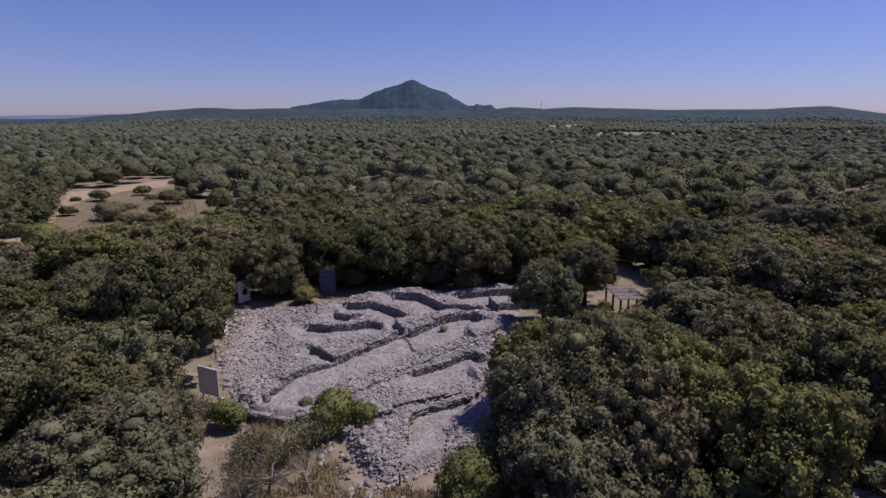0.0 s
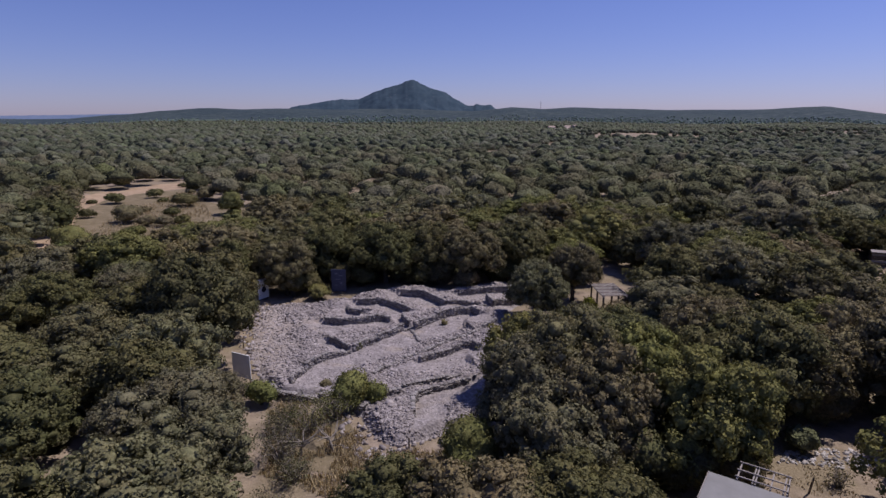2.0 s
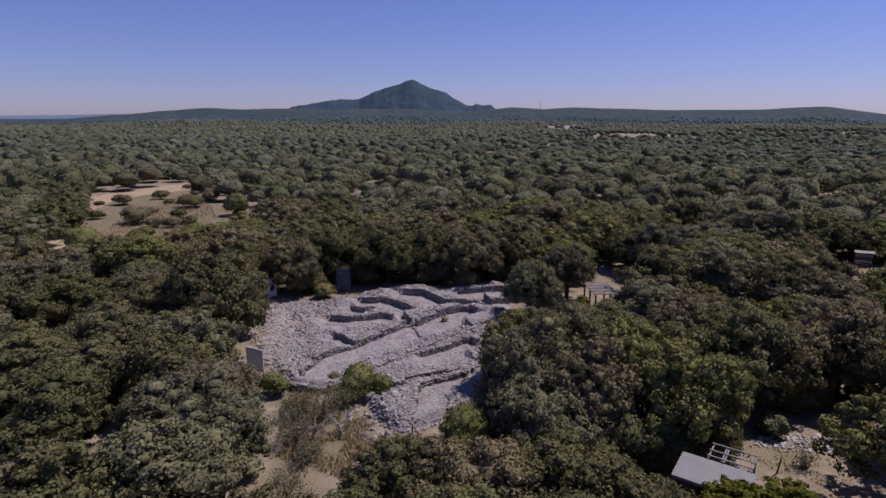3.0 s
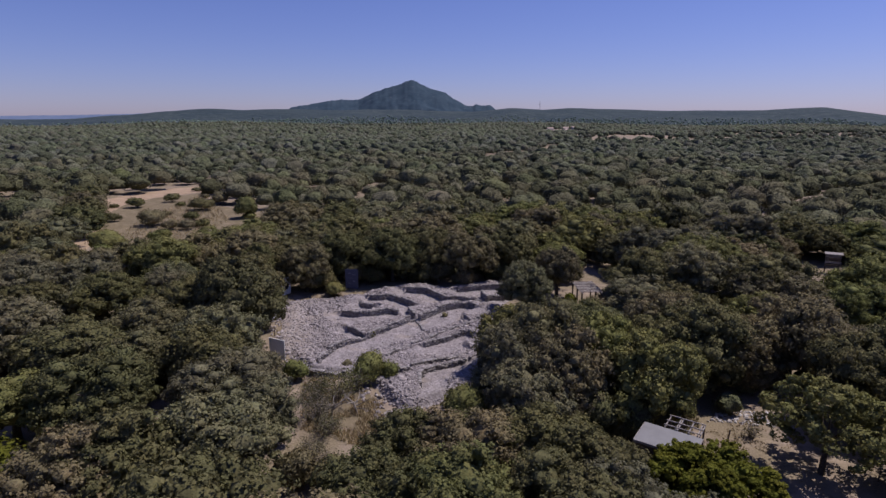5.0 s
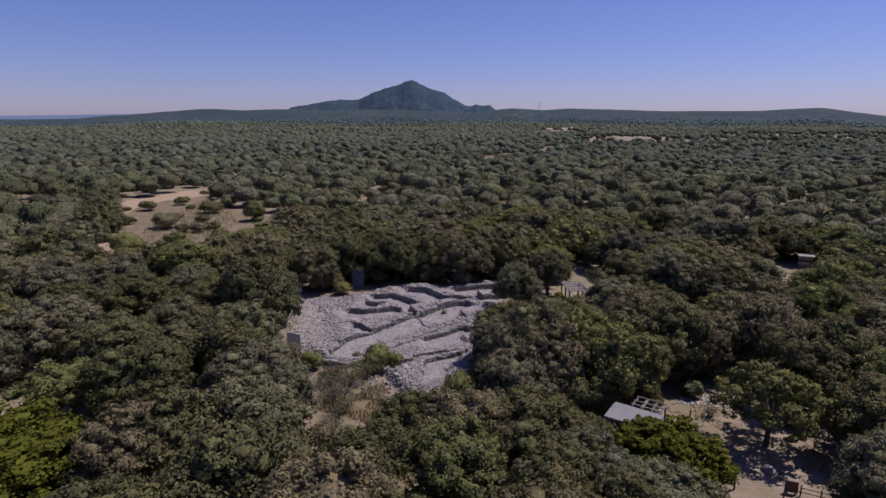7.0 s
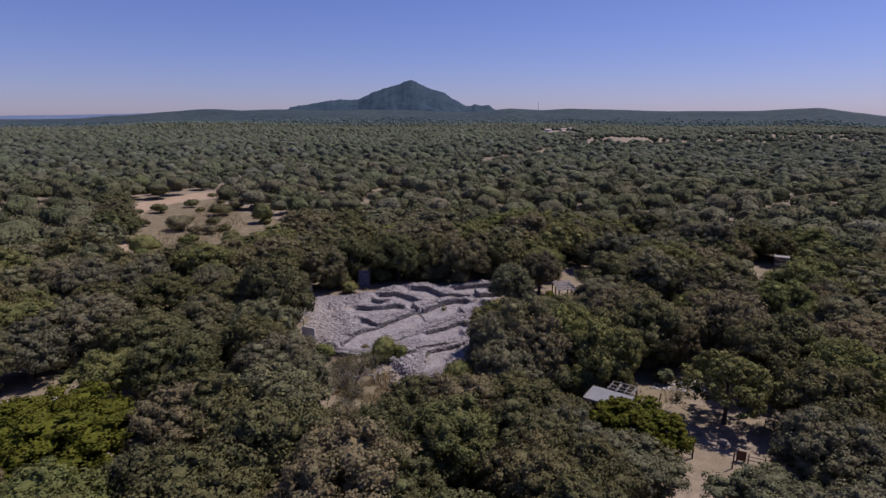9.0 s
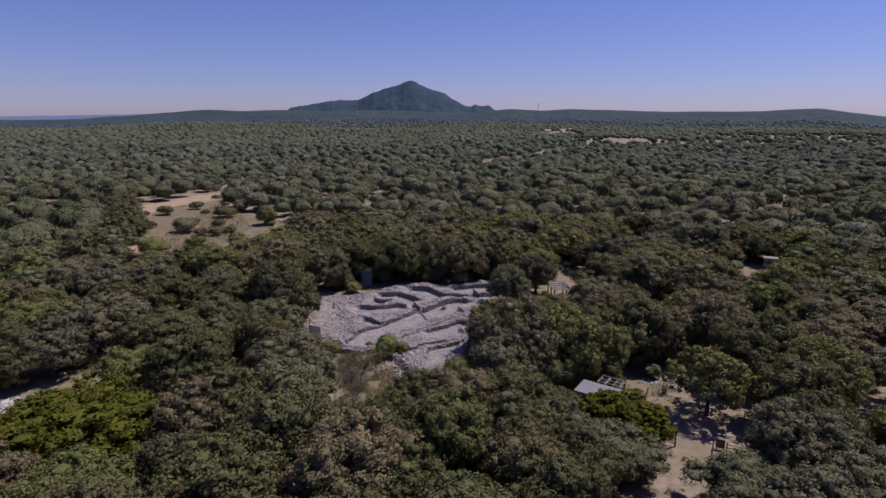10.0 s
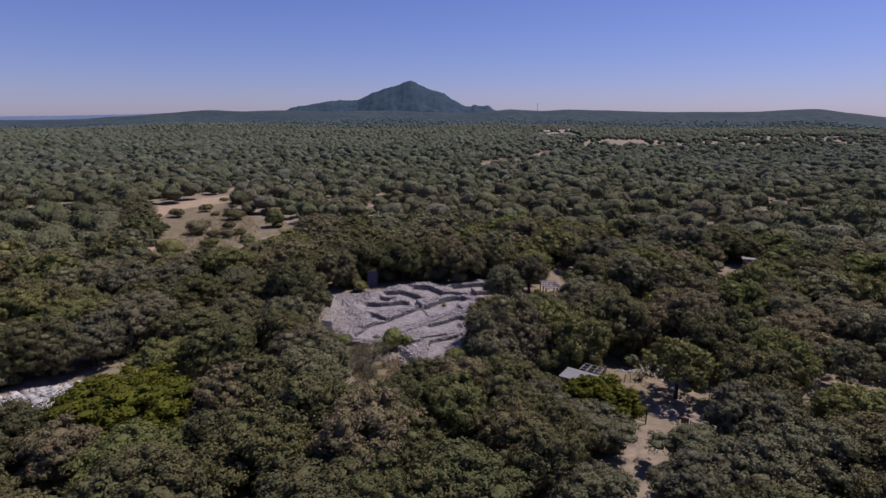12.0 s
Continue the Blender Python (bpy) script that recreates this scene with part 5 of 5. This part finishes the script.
def shack():
    """A low cabin under a grey sheet roof, with an open timber lattice behind."""
    ob = new("cabin")
    ob.matrix_basis = pose(11.6, 14.85, 0, 0, 0, -36)
    wide, deep = 2.95, 1.95
    for nm, m, sx_, sy_ in (("wall", pose(0, -deep / 2 + 0.12, 1.12), wide - 0.2, 0.08), ("wall", pose(0, deep / 2 - 0.12, 1.15), wide - 0.2, 0.08),
                            ("wall", pose(-wide / 2 + 0.14, 0, 1.12), 0.08, deep - 0.34), ("wall", pose(wide / 2 - 0.14, 0, 1.12), 0.08, deep - 0.34)):
        part(nm, boxes([(m, sx_, sy_, 2.25)]), M_DARKWOOD, ob)
    part("roof_sheet", boxes([(pose(0, 0, 2.42, 3, 0, 0), wide, deep, 0.05)]), M_SHEET, ob, "smooth grey roof sheet")
    part("fascia", boxes([(pose(0, -deep / 2 - 0.03, 2.33), wide + 0.06, 0.04, 0.14)]), M_PALEWOOD, ob)
    part("fascia", boxes([(pose(wide / 2 + 0.025, 0, 2.40, 3, 0, 0), 0.04, deep, 0.12)]), M_PALEWOOD, ob)
    part("fascia", boxes([(pose(-wide / 2 - 0.025, 0, 2.40, 3, 0, 0), 0.04, deep, 0.12)]), M_PALEWOOD, ob)
    for xx in (-0.45, 0.1, 0.2, 0.75, 1.2, 1.32):
        part("rafter", boxes([(pose(xx, deep / 2 + 0.62, 2.55, 2, 0, 0), 0.055, 1.25, 0.09)]), M_PALEWOOD, ob)
    for yy in (0.12, 0.62, 1.22):
        part("batten", boxes([(pose(0.42, deep / 2 + yy, 2.62 + yy * 0.035), 1.9, 0.055, 0.045)]), M_PALEWOOD, ob)
    for xx in (-0.45, 1.30):
        part("post", boxes([(pose(xx, deep / 2 + 1.15, 1.25), 0.09, 0.09, 2.5)]), M_DARKWOOD, ob)
    return tagged(ob, "small dark cabin with a grey sheet roof and open timber lattice", "cabin")


shack()


def slatted_shelter():
    """A long low frame of posts and beams under open slats."""
    ob = new("shelter")
    ob.matrix_basis = pose(14.35, 43.5, 0, 0, 0, 2)
    for xx in (-0.95, 0.95):
        for yy in (-1.75, 0.0, 1.75):
            part("post", boxes([(pose(xx, yy, 1.05), 0.13, 0.13, 2.1)]), M_DARKWOOD, ob)
        part("beam", boxes([(pose(xx, 0, 2.1), 0.10, 3.9, 0.12)]), M_PALEWOOD, ob)
    for j in range(13):
        part("slat", boxes([(pose(0, -1.8 + 0.3 * j, 2.19), 2.25, 0.15, 0.04)]), M_PALEWOOD if j % 3 else M_SLAT, ob)
    part("brace", boxes([(pose(0, -0.9, 2.235, 0, 0, 43), 2.6, 0.07, 0.04)]), M_PALEWOOD, ob)
    part("brace", boxes([(pose(0, 0.9, 2.235, 0, 0, 43), 2.6, 0.07, 0.04)]), M_PALEWOOD, ob)
    return tagged(ob, "open timber shelter with a pale slatted roof beside the path", "shelter")


slatted_shelter()


def notice_stand():
    ob = new("notice_stand")
    ob.matrix_basis = pose(48.2, 57.0, 0, 0, 0, -25)
    for xx in (-0.75, 0.75):
        part("post", boxes([(pose(xx, 0.05, 1.2), 0.12, 0.12, 2.4)]), M_DARKWOOD, ob)
    for zz, mat in ((0.9, M_DARKWOOD), (1.3, M_PALEWOOD), (1.7, M_DARKWOOD), (2.05, M_PALEWOOD)):
        part("board", boxes([(pose(0, -0.04, zz), 1.7, 0.05, 0.26)]), mat, ob)
    part("roof_board", boxes([(pose(0, -0.1, 2.45, 14, 0, 0), 1.95, 0.7, 0.05)]), M_PALEWOOD, ob)
    return tagged(ob, "weathered wooden notice stand with a small roof", "notice stand")


notice_stand()


def gate():
    ob = new("gate")
    ob.matrix_basis = pose(15.72, 11.3, 0, 0, 0, -33)
    for xx in (-0.5, 0.5):
        part("post", boxes([(pose(xx, 0, 0.72), 0.09, 0.09, 1.5)]), M_IRON, ob)
    for zz in (0.25, 1.30):
        rail = part("rail", boxes([(pose(0, 0, zz), 0.9, 0.04, 0.05)]), M_IRON, ob)
    for j in range(8):
        part("bar", boxes([(pose(-0.39 + 0.11 * j, -0.03, 0.78), 0.035, 0.02, 1.06)]), M_PALEWOOD, rail)
    return tagged(ob, "small barred gate between dark posts at the track", "gate")


gate()


def rail_fence(x0, y0, x1, y1, posts, high, label):
    ob = new("rail_fence")
    length, ang = math.hypot(x1 - x0, y1 - y0), math.degrees(math.atan2(y1 - y0, x1 - x0))
    ob.matrix_basis = pose(x0, y0, 0, 0, 0, ang)
    for j in range(posts):
        bm = bmesh.new()
        bmesh.ops.create_cone(bm, cap_ends=True, segments=9, radius1=0.04, radius2=0.035, depth=high + 0.2, matrix=pose(length * j / (posts - 1), 0, high / 2))
        part("post", bm, M_DARKWOOD, ob)
    for zz in (high * 0.5, high * 0.92):
        bm = bmesh.new()
        bmesh.ops.create_cone(bm, cap_ends=True, segments=9, radius1=0.028, radius2=0.024, depth=length + 0.2, matrix=pose(length / 2, -0.07, zz, 0, 90, 0))
        part("rail", bm, M_DARKWOOD, ob)
    return tagged(ob, label, "fence")


rail_fence(19.5, 10.45, 21.2, 9.6, 3, 0.6, "dark wooden rail fence beside the sign board")
rail_fence(22.9, 14.7, 24.6, 15.4, 3, 0.65, "dark wooden rail fence at the yard's edge")


def stake(x, y, h, lean, z=0.0):
    bm = bmesh.new()
    bmesh.ops.create_cone(bm, cap_ends=True, segments=8, radius1=0.05, radius2=0.04, depth=h + 0.2, matrix=pose(0, 0, h / 2 - 0.1))
    bmesh.ops.bevel(bm, geom=[e for e in bm.edges if all(v.co.z > h * 0.9 for v in e.verts)], offset=0.012, segments=1, affect="EDGES")
    ob = part("stake", bm, M_DARKWOOD, None)
    ob.matrix_basis = pose(x, y, z, lean, lean * 0.6, 0)
    return tagged(ob, "thin dark wooden stake standing in the ground", "stake")


stake(-1.86, 22.0, 0.75, 1)
stake(16.7, 18.5, 0.9, 6)
stake(18.2, 9.9, 1.3, 2)
stake(22.0, 12.6, 1.1, 4)
stake(-15.0, 35.6, 0.8, 2)
stake(-13.3, 41.0, 0.6, 5)


def boulder(x, y, s, seed, label):
    g = np.random.default_rng(seed)
    cv, cf = ICO3
    m = 0.78 + 0.25 * lobes(cv, unit_vectors(g, 9), np.full(9, 0.8))[0] + g.normal(0, 0.012, len(cv))
    ob = new("boulder", arrays_mesh("boulder", [(cv * m[:, None] * np.array([1.0, 0.8, 0.6]) * s, cf)], M_STONE))
    ob.matrix_basis = pose(x, y, s * 0.30, 0, 0, 40 * seed)
    return tagged(ob, label, "boulder")


boulder(19.0, 12.7, 0.42, 3, "pale rounded boulder at the edge of the track")
boulder(-1.0, 30.4, 0.42, 6, "grey boulder on the edge of the ruined house")


# ---- far off ----
def far_house(x, y, wide, deep, high, turn, label, wall_mat, roof_mat):
    """A plain country house: walls, a gabled roof with eaves, door and windows."""
    ob = new("house")
    ob.matrix_basis = pose(x, y, float(land(np.array([x]), np.array([y]))[0]) - 0.3, 0, 0, turn)
    part("wall", boxes([(pose(0, 0, high / 2), wide, deep, high)], 0.03), wall_mat, ob)
    bm = bmesh.new()
    ridge, e = high + deep * 0.28, 0.4
    vs = [bm.verts.new(p) for p in ((-wide / 2 - e, -deep / 2 - e, high - 0.1), (wide / 2 + e, -deep / 2 - e, high - 0.1), (wide / 2 + e, deep / 2 + e, high - 0.1), (-wide / 2 - e, deep / 2 + e, high - 0.1),
                                    (-wide / 2 - e, 0, ridge), (wide / 2 + e, 0, ridge))]
    for f in ((0, 1, 5, 4), (2, 3, 4, 5), (3, 0, 4), (1, 2, 5), (0, 3, 2, 1)):
        bm.faces.new([vs[q] for q in f])
    part("roof", bm, roof_mat, ob)
    part("door", boxes([(pose(0, -deep / 2 - 0.02, 1.05), 1.1, 0.08, 2.1)]), M_DARKWOOD, ob)
    for xx in (-0.3, 0.3):
        part("window", boxes([(pose(xx * wide, -deep / 2 - 0.02, high * 0.55), 1.1, 0.06, 1.2)]), M_INK, ob)
    return tagged(ob, label, "house")


M_PLASTER = plain("pale_plaster", (0.62, 0.58, 0.52), 0.85, 0.0, 0.15, 0.8)
M_ROOFTILE = plain("pale_roof_tiles", (0.42, 0.33, 0.28), 0.85, 0.0, 0.25, 1.5)
for x, y, w, d, h, a in [(148, 770, 8, 6, 3.6, 12), (163, 812, 7, 6, 3.4, -20), (160, 862, 9, 6, 3.8, 5), (178, 838, 6, 5, 3.2, 30), (187, 880, 8, 6, 3.6, -8), (204, 905, 7, 6, 3.4, 18)]:
    far_house(x, y, w, d, h, a, "pale plastered country house with a tiled roof", M_PLASTER, M_ROOFTILE)


def mast(x, y, high):
    """A slim lattice mast on the ridge."""
    ob = new("mast")
    ob.matrix_basis = pose(x, y, float(land(np.array([x]), np.array([y]))[0]) - 1.0)
    for sx_, sy_ in ((-1, -1), (1, -1), (0, 1)):
        part("leg", boxes([(pose(sx_ * 0.6, sy_ * 0.6, high / 2), 0.3, 0.3, high)], 0.02), M_IRON, ob)
    for q in range(6):
        part("brace", boxes([(pose(0, -0.6, high * (q + 0.5) / 6, 0, 40 * (-1) ** q, 0), 1.7, 0.15, 0.15)], 0.02), M_IRON, ob)
    return tagged(ob, "slim dark lattice mast standing on the ridge", "mast")


mast(322, 1950, 26)
